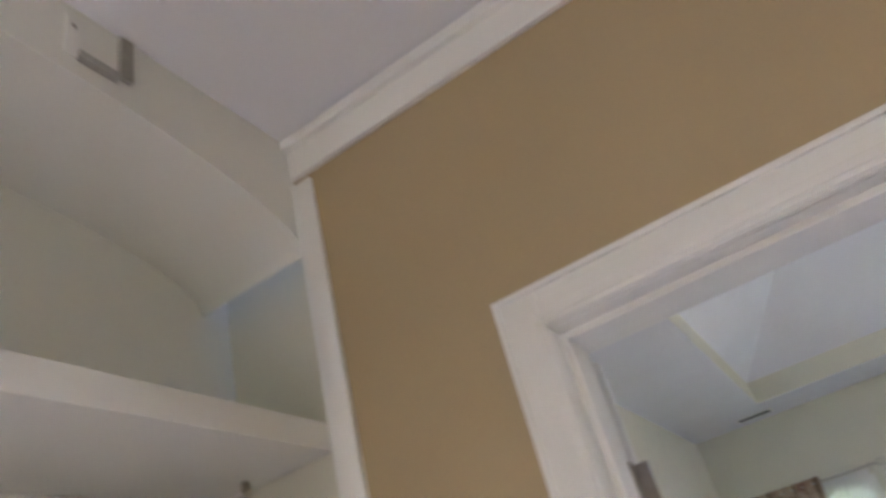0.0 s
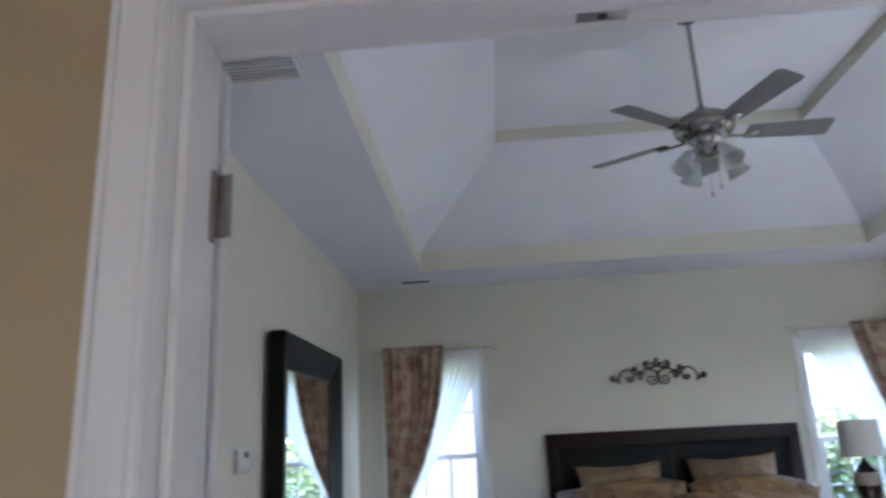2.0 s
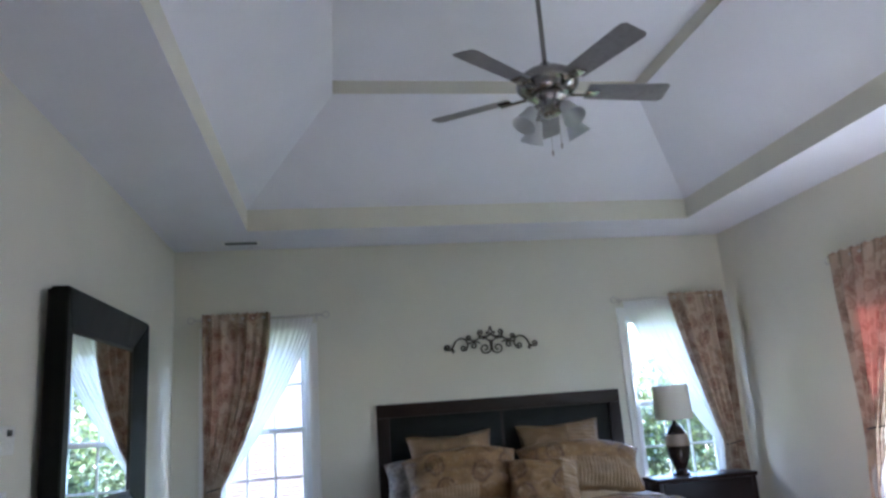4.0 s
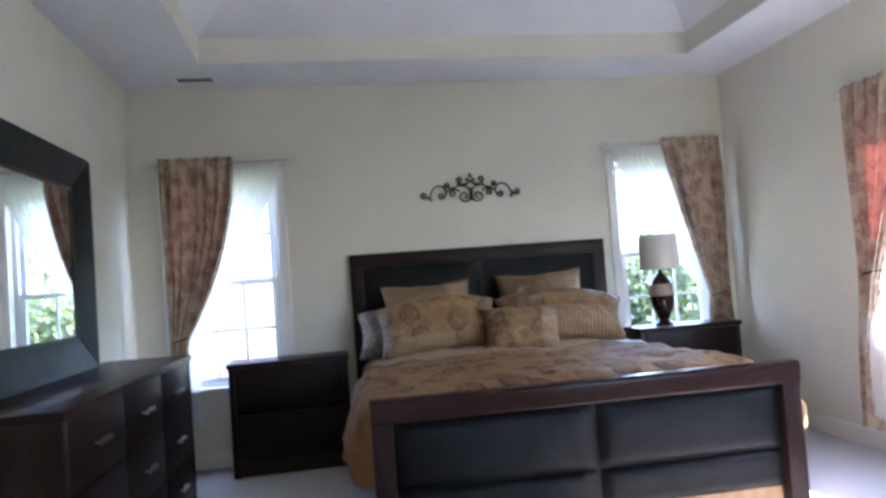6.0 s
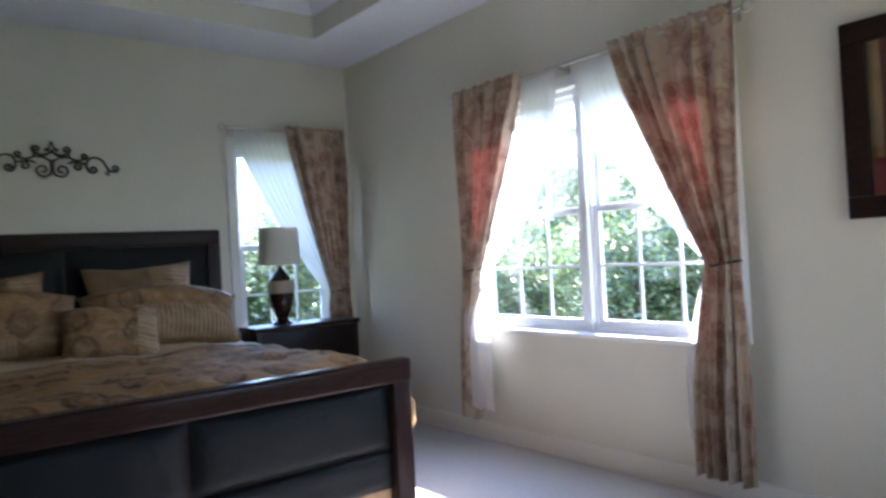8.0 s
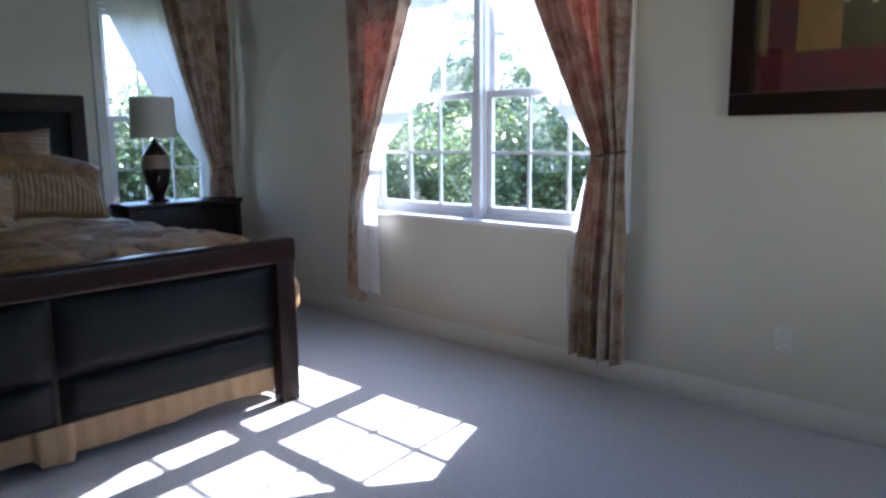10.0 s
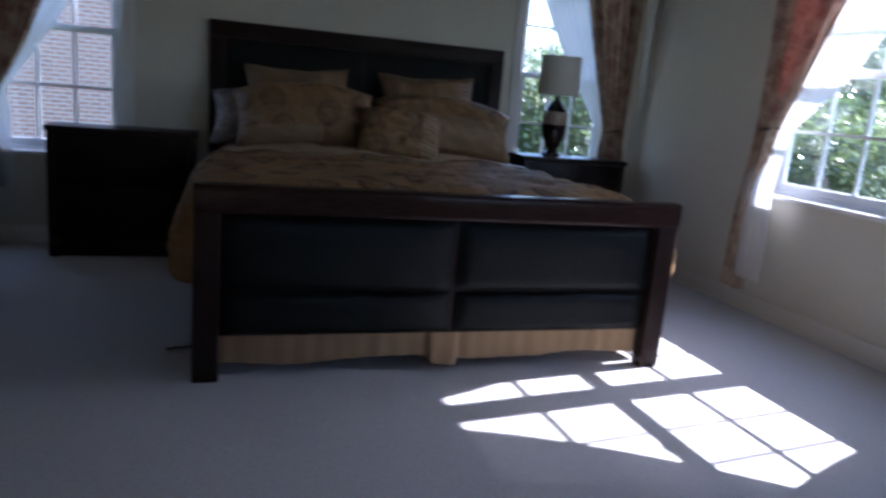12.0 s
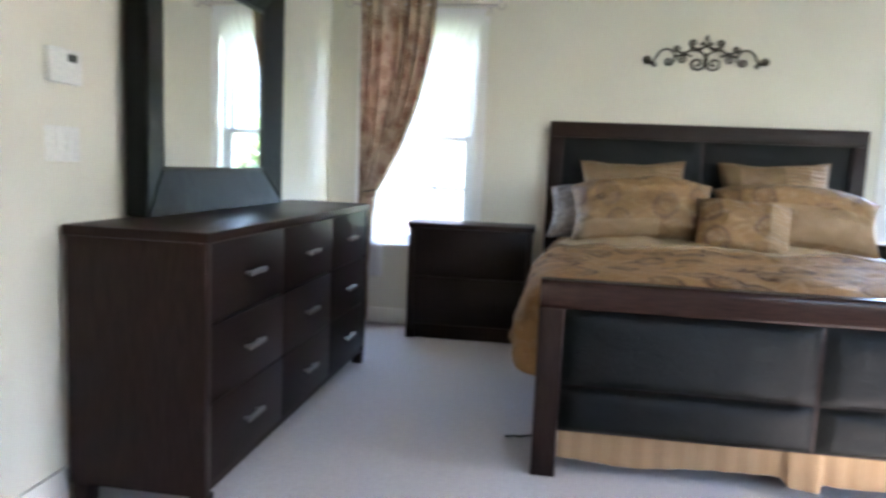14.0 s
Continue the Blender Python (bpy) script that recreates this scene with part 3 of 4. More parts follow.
NORTH = pose(0, 0, 0)
curtain(NORTH, 0.24, 0.778, 0.395, 0.35, 2.297, 0.985, 0.03, 1, "tan and rust floral drape tied back beside the dresser", 1.12, 0.44, 0.36, lean=2.0)
curtain(NORTH, 4.775, 4.247, 4.575, 4.53, 2.30, 1.01, 0.03, 2, "tan and rust floral drape tied back behind the lamp", 3.835, 4.50, 0.36)
rod(NORTH, 0.18, 1.195, 2.297, "slim nickel curtain rod with ring finials")
rod(NORTH, 3.77, 4.765, 2.30, "slim nickel curtain rod with ring finials")
curtain(EAST, 1.535, 2.185, 1.735, 1.63, 2.297, 1.14, 0.16, 3, "tan and rust floral drape of the twin window, sunlit", 2.42, 1.82, 0.24, 2.4, 0.93, 0.15, front=0.085)
curtain(EAST, 3.545, 2.853, 3.345, 3.25, 2.297, 1.14, 0.12, 4, "tan and rust floral drape of the twin window, near the painting", 2.545, 3.17, 0.28, 1.55, 0.66, 0.3)
rod(EAST, 1.53, 3.575, 2.297, "slim nickel curtain rod over the twin window", True)


# ---------------------------------------------------------------- bed
def pad(bm, x0, x1, y, z0, z1, bulge, n=14):
    """An upholstered panel facing -y with a soft bulge and a rolled edge."""
    def fn(u, v):
        e = (1 - abs(2 * u - 1) ** 8) * (1 - abs(2 * v - 1) ** 6)
        wob = 0.004 * noise.noise(Vector((u * 5 + x0, v * 3 + z0, 2)))
        return Vector((x0 + (x1 - x0) * u, y - bulge * max(0, e) ** 0.6 - wob * e, z0 + (z1 - z0) * v))
    return sheet(fn, n * 2, n, bm)


BW = 1.04
bed = thing("bed", "dark wood king bed with black leather panels, neatly made", "bed", pose(2.645, -0.012, 0, 0, 0, -0.7))
headboard = part("headboard", boxes((-BW + 0.1, BW - 0.1, -0.03, -0.002, 0.3, 1.425)), WOOD, bed, "dark stained wooden headboard frame")
part("top_rail", boxes((-BW, BW, -0.055, 0, 1.425, 1.532), bevel=0.006), WOOD, headboard)
part("lower_rail", boxes((-BW + 0.1, BW - 0.1, -0.05, -0.031, 0.3, 0.62), bevel=0.004), WOOD, headboard)
for x in (-BW, BW - 0.10):
    part("post", boxes((x, x + 0.10, -0.054, -0.001, 0, 1.425), bevel=0.005), WOODV, headboard)
for x0, x1 in ((-BW + 0.105, -0.012), (0.012, BW - 0.105)):
    part("leather_panel", pad(bmesh.new(), x0, x1, -0.031, 0.62, 1.42, 0.022), LEATHER, headboard, "padded black leather panel")
FY = -2.375


def rail(u, v):
    a = 2 * math.pi * v
    return Vector(((2 * u - 1) * BW, FY - 0.005 + 0.048 * math.copysign(abs(math.cos(a)) ** 0.35, math.cos(a)), 0.722 + 0.056 * math.copysign(abs(math.sin(a)) ** 0.35, math.sin(a))))


bm = sheet(rail, 4, 32)
bmesh.ops.remove_doubles(bm, verts=bm.verts, dist=0.0004)
bmesh.ops.holes_fill(bm, edges=[e for e in bm.edges if e.is_boundary])
footboard = part("footboard", bm, POLISH, bed, "dark wooden footboard with a rounded top rail")
for x in (-BW, BW - 0.095):
    part("leg", boxes((x, x + 0.095, FY - 0.046, FY + 0.03, 0, 0.67), bevel=0.006), WOODV, footboard)
part("backing", boxes((-BW + 0.095, BW - 0.095, FY - 0.002, FY + 0.022, 0.175, 0.675), bevel=0.003), WOOD, footboard)
for x0, x1 in ((-BW + 0.10, -0.008), (0.008, BW - 0.10)):
    for z0, z1 in ((0.18, 0.357), (0.362, 0.664)):
        part("leather_panel", pad(bmesh.new(), x0, x1, FY - 0.003, z0, z1, 0.032), LEATHER, footboard, "padded black leather panel")
for s in (-1, 1):
    part("side_rail", boxes((*sorted((s * 0.985, s * 1.02)), FY + 0.03, -0.06, 0.2, 0.40), bevel=0.004), WOODY, bed)
BEDM = pose(2.645, -0.012, 0, 0, 0, -0.7)
mat = thing("mattress", "white king mattress on its base in the bed", "mattress", BEDM)
part("base", boxes((-0.965, 0.965, FY + 0.06, -0.08, 0.14, 0.36), bevel=0.02), MATTRESS, mat)
part("topper", boxes((-0.965, 0.965, FY + 0.06, -0.08, 0.36, 0.64), bevel=0.05), MATTRESS, mat)


def skirt(u, v):
    # front run, with a box pleat in the middle
    x = -0.94 + 1.88 * u
    pleat = 1 / (1 + math.exp((abs(x + 0.02) - 0.065) / 0.004))
    fold = 0.005 * math.sin(x * 17) + 0.003 * math.sin(x * 61 + 1) + 0.040 * pleat + 0.010 * math.exp(-((x - 0.45) / 0.03) ** 2)
    return Vector((x, FY + 0.032 - fold * v - 0.01 * v, 0.36 - v * (0.305 + 0.012 * math.sin(x * 7) + 0.022 * pleat)))


sk = thing("bed_skirt", "gold striped bed skirt hanging under the footboard", "bed skirt", BEDM)
part("front", sheet(skirt, 220, 10), SKIRT, sk)
for s in (-1, 1):
    part("side", sheet(lambda u, v, s=s: Vector((s * (0.972 + 0.012 * v + 0.012 * v * math.sin(u * 70)), FY + 0.05 + u * 2.3, 0.36 - v * 0.33)), 120, 8), SKIRT, sk)


def duvet(u, v):
    """Across u with a hang at both sides, along v from the pillows to the foot."""
    side, top = 0.32, 1.00 + 0.11 * ease(min(1, max(0, (v - 0.12) / 0.5)))
    total = 2 * (side + top)
    d = (u - 0.5) * total
    y = -0.12 + v * (FY + 0.115 + 0.12)
    a = abs(d)
    puff = 0.045 * math.sin(min(1, max(0, (1 - v) * 7)) * math.pi / 2) + 0.03 * (1 - min(1, a) ** 2)
    wave = 0.026 * noise.noise(Vector((d * 2.2, y * 2.2, 0.3))) + 0.022 * noise.noise(Vector((d * 5, y * 7, 4))) + 0.008 * noise.noise(Vector((d * 13, y * 15, 8)))
    roll = 0.13
    if a < top - roll:
        x, z = a, 0.70 + puff
    elif a < top + roll * 0.57:
        q = (a - (top - roll)) / roll
        x, z = top - roll + roll * math.sin(min(q, 1.57)), 0.70 + puff - roll * (1 - math.cos(min(q, 1.57)))
    else:
        h = a - (top + roll * 0.57)
        flare = 0.11 * (h / side) ** 1.1 * (0.35 + 0.75 * v) + 0.014 * math.sin(y * 9) * (h / side)
        end = ease(min(1, max(0, (v - 0.72) / 0.2)))
        flare = flare * (1 - end) + end * ((0.13 if d > 0 else 0.03) * math.sin(math.pi * min(1, h / side) ** 0.8) + 0.012 * math.sin(h * 40 + y * 9))
        x, z = top + flare, 0.70 + puff - roll - h * (0.80 + 0.16 * v) * (1 - 0.1 * end)
    if v > 0.955 and a > top - roll:
        x -= (x - 0.99) * ((v - 0.955) / 0.045) ** 2.5
    if v > 0.94:
        z -= 0.05 * ((v - 0.94) / 0.06) ** 2 * (1 if a < top else 0.2)
    return Vector((math.copysign(x, d), y, z + wave))


dv = thing("duvet", "gold and brown damask patterned duvet spread over the bed", "bedspread", BEDM)
bm = sheet(duvet, 130, 110)
part("cover", bm, DAMASK, dv)


def ruched(u, v):
    """The plain gathered band near the pillows, laid on the cover."""
    return duvet(0.13 + 0.74 * u, 0.20 + 0.19 * v + 0.02 * math.sin(u * 5)) + Vector((0, 0, 0.006 + 0.011 * abs(math.sin(math.pi * 11 * v)) ** 0.7 + 0.004 * noise.noise(Vector((u * 30, v * 4, 1)))))


part("ruched_band", sheet(ruched, 90, 88), RUCHED, dv, "plain gold band gathered in tucks")
part("hem", tube(bmesh.new(), [duvet(0.13 + 0.74 * k / 60, 0.392 + 0.02 * math.sin(k / 12)) + Vector((0, 0, 0.006)) for k in range(61)], 0.011, 8), GOLD, dv, "rounded gold seam")


def pillow(name, label, m, w, h, d, mats, seed, flange=0.0, group="bed pillows", trim=None, droop=0.0):
    p = thing(name, label, "pillow", m, group)

    def rim(a, b):
        """The outline: drawn-in sides between pointed corners, ends that sag."""
        x = a * w / 2 * (1 - 0.09 * (1 - b * b) * abs(a) ** 3)
        z = b * h / 2 * (1 - 0.13 * (1 - a * a) * abs(b) ** 3)
        uneven = 0.012 * noise.noise(Vector((a * 2 + seed, b * 2, 7)))
        return x, z - droop * h * abs(a) ** 2.4 * (0.35 + 0.3 * b) + uneven

    def side(sign):
        def fn(u, v):
            a, b = 2 * u - 1, 2 * v - 1
            e = max(0.0, 1 - abs(a) ** 3.2) ** 0.55 * max(0.0, 1 - abs(b) ** 3.2) ** 0.55
            wob = 0.028 * noise.noise(Vector((a * 1.7 + seed, b * 1.7, sign))) + 0.016 * noise.noise(Vector((a * 4.5 + seed, b * 4.5, sign * 2)))
            wob += 0.014 * (0.3 - abs(noise.noise(Vector((a * 3.1 - seed, b * 2.2 + 0.8 * a, 5)))))
            x, z = rim(a, b)
            return Vector((x, sign * (d / 2 * e + wob * e) - 0.25 * d * droop * a * a, z))
        return fn

    bm = sheet(side(-1), 56, 40)
    sheet(side(1), 36, 26, bm)
    bmesh.ops.remove_doubles(bm, verts=bm.verts, dist=0.0005)
    part("cushion", bm, mats, p)
    edge = []
    for k in range(80):
        q = k / 20
        s, f = int(q), q - int(q)
        a, b = ((2 * f - 1, -1), (1, 2 * f - 1), (1 - 2 * f, 1), (-1, 1 - 2 * f))[s]
        x, z = rim(a, b)
        edge.append((x, -0.25 * d * droop * a * a, z))
    part("piping", tube(bmesh.new(), edge, 0.005, 6, True), trim or GOLD, p)
    if flange:
        u0, u1, v0, v1, tucks, upright = flange

        def tucked(u, v):
            s = (u if upright else v) * tucks
            return side(-1)(u0 + (u1 - u0) * u, v0 + (v1 - v0) * v) + Vector((0, -0.004 - 0.006 * abs(math.sin(math.pi * s)) ** 0.6, 0))
        part("band", sheet(tucked, tucks * 6 if upright else 16, 16 if upright else tucks * 6), BANDED, p, "pintucked gold satin band")
    return p


def lying(x, y, z, tilt, spin=0, roll=0):
    return BEDM @ pose(x, y, z, -tilt, roll, spin)


pillow("euro_pillow", "plain gold satin pillow with a pintucked band against the headboard", lying(-0.47, -0.26, 1.02, 14, 2, -2), 0.68, 0.54, 0.20, GOLD, 3, (0.70, 0.965, 0.05, 0.95, 15, False), droop=0.03)
pillow("euro_pillow", "plain gold satin pillow with a pintucked band against the headboard", lying(0.42, -0.26, 1.045, 16, -4, -2), 0.68, 0.54, 0.20, GOLD, 9, (0.58, 0.965, 0.05, 0.95, 15, False), droop=0.03)
pillow("bed_pillow", "silvery lilac satin sleeping pillow", lying(-0.60, -0.38, 0.93, 22, 0, 2), 0.84, 0.40, 0.24, LILAC, 14, trim=LILAC, droop=0.24)
pillow("pillow_sham", "gold damask patterned pillow sham", lying(-0.45, -0.52, 0.965, 24, 1, -2), 0.88, 0.46, 0.31, DAMASK_UP, 21, (0.05, 0.6, 0.04, 0.26, 18, True), droop=0.27)
pillow("pillow_sham", "gold damask patterned pillow sham", lying(0.47, -0.50, 0.96, 26, -3, 3), 0.96, 0.45, 0.31, DAMASK_UP, 33, (0.30, 0.95, 0.05, 0.55, 22, True), droop=0.34)
pillow("throw_pillow", "small gold damask cushion with a pintucked side", lying(0.11, -0.76, 0.90, 32, -6, 4), 0.54, 0.37, 0.19, DAMASK_UP, 41, (0.74, 0.965, 0.05, 0.95, 11, False), droop=0.1)


cord = thing("cord_end", "short dark cord end lying on the carpet by the bed", "cord", pose(1.51, -2.06, 0.0))
part("cable", tube(bmesh.new(), [(0.10, 0.06, 0.006), (0.05, 0.03, 0.008), (0.015, 0.0, 0.012), (-0.01, -0.015, 0.02), (-0.03, -0.01, 0.012), (-0.045, 0.01, 0.006)], 0.005, 8), DARKPL, cord)


# ---------------------------------------------------------------- case furniture
def pull(parent, x, y, z, along="x"):
    """A short flat bar pull in front of y (facing -y)."""
    bm = boxes((x - 0.07, x + 0.07, y - 0.03, y - 0.018, z - 0.009, z + 0.009), bevel=0.002)
    for s in (-0.05, 0.05):
        box(bm, x + s - 0.006, x + s + 0.006, y - 0.019, y, z - 0.005, z + 0.005, 0.001)
    return part("handle", bm, PULL, parent, "brushed nickel bar handle")


def chest(name, label, category, m, w, d, h, columns, rows, group="", handles=True):
    """A case of drawers facing -y; local x across, back at y 0."""
    c = thing(name, label, category, m, group)
    for x0, x1 in ((-w / 2 + 0.012, -w / 2 + 0.05), (w / 2 - 0.05, w / 2 - 0.012)):
        part("side_panel", boxes((x0, x1, -d + 0.012, -0.004, 0.07, h - 0.035), bevel=0.003), WOODV, c)
    part("carcass", boxes((-w / 2 + 0.05, w / 2 - 0.05, -d + 0.034, -0.006, 0.07, h - 0.035)), WOODV, c)
    part("plinth", boxes((-w / 2 + 0.05, w / 2 - 0.05, -d + 0.026, -d + 0.034, 0.07 if handles else 0.004, 0.10)), WOOD, c)
    part("top", boxes((-w / 2, w / 2, -d, 0, h - 0.035, h), bevel=0.006), WOOD, c)
    for x in (-w / 2 + 0.012, w / 2 - 0.072):
        for y in (-d + 0.012, -0.072):
            part("leg", boxes((x, x + 0.06, y, y + 0.06, 0, 0.07), bevel=0.003), WOODV, c)
    cw, rh = (w - 0.10) / columns, (h - 0.035 - 0.105) / rows
    for i in range(columns):
        for j in range(rows):
            x0, z0 = -w / 2 + 0.05 + i * cw, 0.105 + j * rh
            dr = part("drawer", boxes((x0 + 0.004, x0 + cw - 0.004, -d + 0.014, -d + 0.034, z0 + 0.004, z0 + rh - 0.004), bevel=0.003), WOODSHADE, c, "espresso drawer front with its shade put into the colour")
            if handles:
                pull(dr, x0 + cw / 2, -d + 0.014, z0 + rh * 0.5)
    return c


chest("nightstand", "dark espresso wood nightstand under the window, top bare", "nightstand", pose(1.112, -0.060, 0), 0.863, 0.34, 0.802, 1, 2, "nightstands", False)
chest("nightstand", "dark espresso wood nightstand carrying the table lamp", "nightstand", pose(4.202, -0.135, 0), 0.863, 0.30, 0.80, 1, 2, "nightstands", False)
chest("dresser", "long dark espresso dresser with nine drawers and bar handles", "dresser", pose(0.052, -2.02, 0, 0, 0, 88.8), 1.98, 0.505, 0.948, 3, 3)

# framed mirror standing on the dresser against the wall
MZ0, MZ1, MW, MF = 0.948, 2.11, 1.33, 0.18
mir = thing("dresser_mirror", "large mirror in a wide dark leather frame on the dresser", "mirror", pose(0.036, -1.985, 0, 0, 0, 89.2))
bm = boxes((-MW / 2 + 0.01, MW / 2 - 0.01, -0.03, 0.0, MZ0 + 0.003, MZ1 - 0.01))
part("backing", bm, WOODV, mir)


def frame_side(a, b, c, d):
    """One mitred, sloping side of the frame: outer a-b, inner c-d."""
    bm = bmesh.new()
    out, inn = 0.095, 0.05
    v = [bm.verts.new(p) for p in (
        (a[0], -0.01, a[1]), (b[0], -0.01, b[1]), (b[0], -out, b[1]), (a[0], -out, a[1]),
        (c[0], -inn, c[1]), (d[0], -inn, d[1]), (d[0], -0.03, d[1]), (c[0], -0.03, c[1]))]
    for f in ((0, 1, 2, 3), (3, 2, 5, 4), (4, 5, 6, 7), (7, 6, 1, 0), (0, 3, 4, 7), (1, 7 - 1, 5, 2)):
        bm.faces.new([v[k] for k in f])
    bmesh.ops.bevel(bm, geom=bm.edges[:], offset=0.007, segments=2, affect="EDGES")
    return bm


L, R = -MW / 2, MW / 2
for a, b, c, d in (((L, MZ0), (R, MZ0), (L + MF, MZ0 + MF), (R - MF, MZ0 + MF)), ((L, MZ1), (R, MZ1), (L + MF, MZ1 - MF), (R - MF, MZ1 - MF)),
                   ((L, MZ0), (L, MZ1), (L + MF, MZ0 + MF), (L + MF, MZ1 - MF)), ((R, MZ0), (R, MZ1), (R - MF, MZ0 + MF), (R - MF, MZ1 - MF))):
    part("frame_side", frame_side(a, b, c, d), LEATHER, mir, "dark leather covered frame side")
part("glass", boxes((L + MF - 0.01, R - MF + 0.01, -0.042, -0.032, MZ0 + MF - 0.01, MZ1 - MF + 0.01)), MIRROR, mir, "clear silvered mirror glass")
part("bead", boxes((L + MF - 0.004, R - MF + 0.004, -0.051, -0.044, MZ0 + MF - 0.004, MZ0 + MF + 0.008), (L + MF - 0.004, R - MF + 0.004, -0.051, -0.044, MZ1 - MF - 0.008, MZ1 - MF + 0.004),
     (L + MF - 0.004, L + MF + 0.008, -0.051, -0.044, MZ0 + MF + 0.008, MZ1 - MF - 0.008), (R - MF - 0.008, R - MF + 0.004, -0.051, -0.044, MZ0 + MF + 0.008, MZ1 - MF - 0.008), bevel=0.002), IRON, mir)

# table lamp
lamp = thing("table_lamp", "dark ceramic urn lamp with a banded neck and linen drum shade", "table lamp", pose(4.06, -0.27, 0.80))
part("base", lathe([(0.0671, 0), (0.0732, 0.006), (0.0732, 0.02), (0.0512, 0.032), (0.0439, 0.05), (0.0610, 0.085), (0.0830, 0.14), (0.0952, 0.20), (0.0964, 0.235)], 36), CERAMIC, lamp)
part("band", lathe([(0.0966, 0.235), (0.0970, 0.24), (0.0939, 0.285), (0.0854, 0.325), (0.0848, 0.328)], 36), BAND, lamp, "textured stone coloured band")
part("neck", lathe([(0.0842, 0.328), (0.066, 0.365), (0.044, 0.395), (0.024, 0.412), (0.018, 0.425), (0.024, 0.43), (0.011, 0.438), (0.009, 0.50)], 36), CERAMIC, lamp)
bm = bmesh.new()
R0, R1, S0, S1 = 0.154, 0.145, 0.447, 0.725
lathe([(R0, S0), (R1, S1), (R1 - 0.004, S1), (R0 - 0.004, S0)], 48, bm)
bmesh.ops.delete(bm, geom=[f for f in bm.faces if len(f.verts) > 4], context="FACES")
shade_ob = part("shade", bm, LAMPSHADE, lamp, "cream linen drum shade")
bm = tube(bmesh.new(), [(0.009, 0, 0.49), (0.085, 0, 0.60), (0.01, 0, 0.715)], 0.002, 6)
tube(bm, [(-0.009, 0, 0.49), (-0.085, 0, 0.60), (-0.01, 0, 0.715)], 0.002, 6)
for k in range(3):
    q = 2 * math.pi * k / 3
    tube(bm, [(0, 0, 0.712), (R1 * 0.99 * math.cos(q), R1 * 0.99 * math.sin(q), 0.712)], 0.002, 6)
part("harp", bm, NICKEL, lamp)
part("bulb", lathe([(0.013, 0.50), (0.016, 0.52), (0.03, 0.56), (0.031, 0.58), (0.02, 0.605), (0.004, 0.612)], 20), FROST, lamp)


# ---------------------------------------------------------------- wall art
def spiral(cx, cz, r, turns, start, flip=1, tight=0.18):
    n = int(26 * turns)
    return [(cx + flip * r * (1 - (1 - tight) * k / n) * math.cos(start + 2 * math.pi * turns * k / n), 0, cz + r * (1 - (1 - tight) * k / n) * math.sin(start + 2 * math.pi * turns * k / n)) for k in range(n + 1)]


bm = bmesh.new()
W6 = 0.0068


def strip(points, r=W6):
    """A bent iron strip through the points, smoothed."""
    for _ in range(2):
        out = [points[0]]
        for (a, b), (c, d) in zip(points, points[1:]):
            out += [(a * 0.75 + c * 0.25, b * 0.75 + d * 0.25), (a * 0.25 + c * 0.75, b * 0.25 + d * 0.75)]
        points = out + [points[-1]]
    tube(bm, [(x, 0, z) for x, z in points], r, 7)


for s in (-1, 1):
    tube(bm, spiral(s * 0.052, -0.016, 0.052, 1.45, 2.5, s), W6, 7)
    strip([(s * 0.012, -0.05), (s * 0.004, 0.0), (s * 0.008, 0.045), (s * 0.045, 0.068), (s * 0.095, 0.072)])
    tube(bm, spiral(s * 0.15, 0.010, 0.030, 1.3, 0.6, s), W6, 7)
    strip([(s * 0.09, 0.03), (s * 0.12, 0.045), (s * 0.16, 0.038), (s * 0.195, 0.030)])
    strip([(s * 0.092, 0.096), (s * 0.102, 0.066), (s * 0.135, 0.054), (s * 0.165, 0.055), (s * 0.198, 0.068)])
    tube(bm, spiral(s * 0.182, 0.080, 0.021, 1.15, -0.6, s), W6, 7)
    tube(bm, spiral(s * 0.083, 0.120, 0.025, 1.3, -1.2, s), W6, 7)
    strip([(s * 0.088, 0.095), (s * 0.055, 0.074), (s * 0.022, 0.084), (0, 0.112)])
    strip([(s * 0.195, 0.0), (s * 0.196, 0.045), (s * 0.225, 0.078), (s * 0.268, 0.076), (s * 0.300, 0.048), (s * 0.316, 0.010), (s * 0.335, -0.014), (s * 0.362, -0.018)])
    tube(bm, spiral(s * 0.232, -0.004, 0.029, 1.35, 2.9, s), W6, 7)
    tube(bm, spiral(s * 0.364, 0.006, 0.025, 1.3, -1.5, s), W6, 7)
    tube(bm, spiral(s * 0.322, -0.030, 0.017, 1.1, 0.9, s), 0.005, 7)
strip([(-0.034, 0.108), (-0.016, 0.118), (-0.010, 0.142), (0.0, 0.172)], 0.0058)
strip([(0.034, 0.108), (0.016, 0.118), (0.010, 0.142), (0.0, 0.172)], 0.0058)
for s in (-1, 1):
    tube(bm, spiral(s * 0.030, 0.118, 0.012, 1.2, 2.2, s), 0.005, 7)
    strip([(0.0, 0.104), (s * 0.03, 0.086), (s * 0.07, 0.082), (s * 0.102, 0.104)])
tube(bm, [(0, 0.008, 0.105), (0, -0.004, 0.105)], 0.013, 10)
tube(bm, [(0, 0.008, 0.045), (0, -0.004, 0.045)], 0.010, 10)
art = new("wall_scroll_art", mesh("wall_scroll_art", bm, IRON))
art.matrix_basis = pose(2.617, -0.013, 1.965) @ Matrix.Diagonal((1.05, 1.0, 1.0, 1.0))
tagged(art, "dark bronze iron scrollwork hanging above the headboard", "wall art")

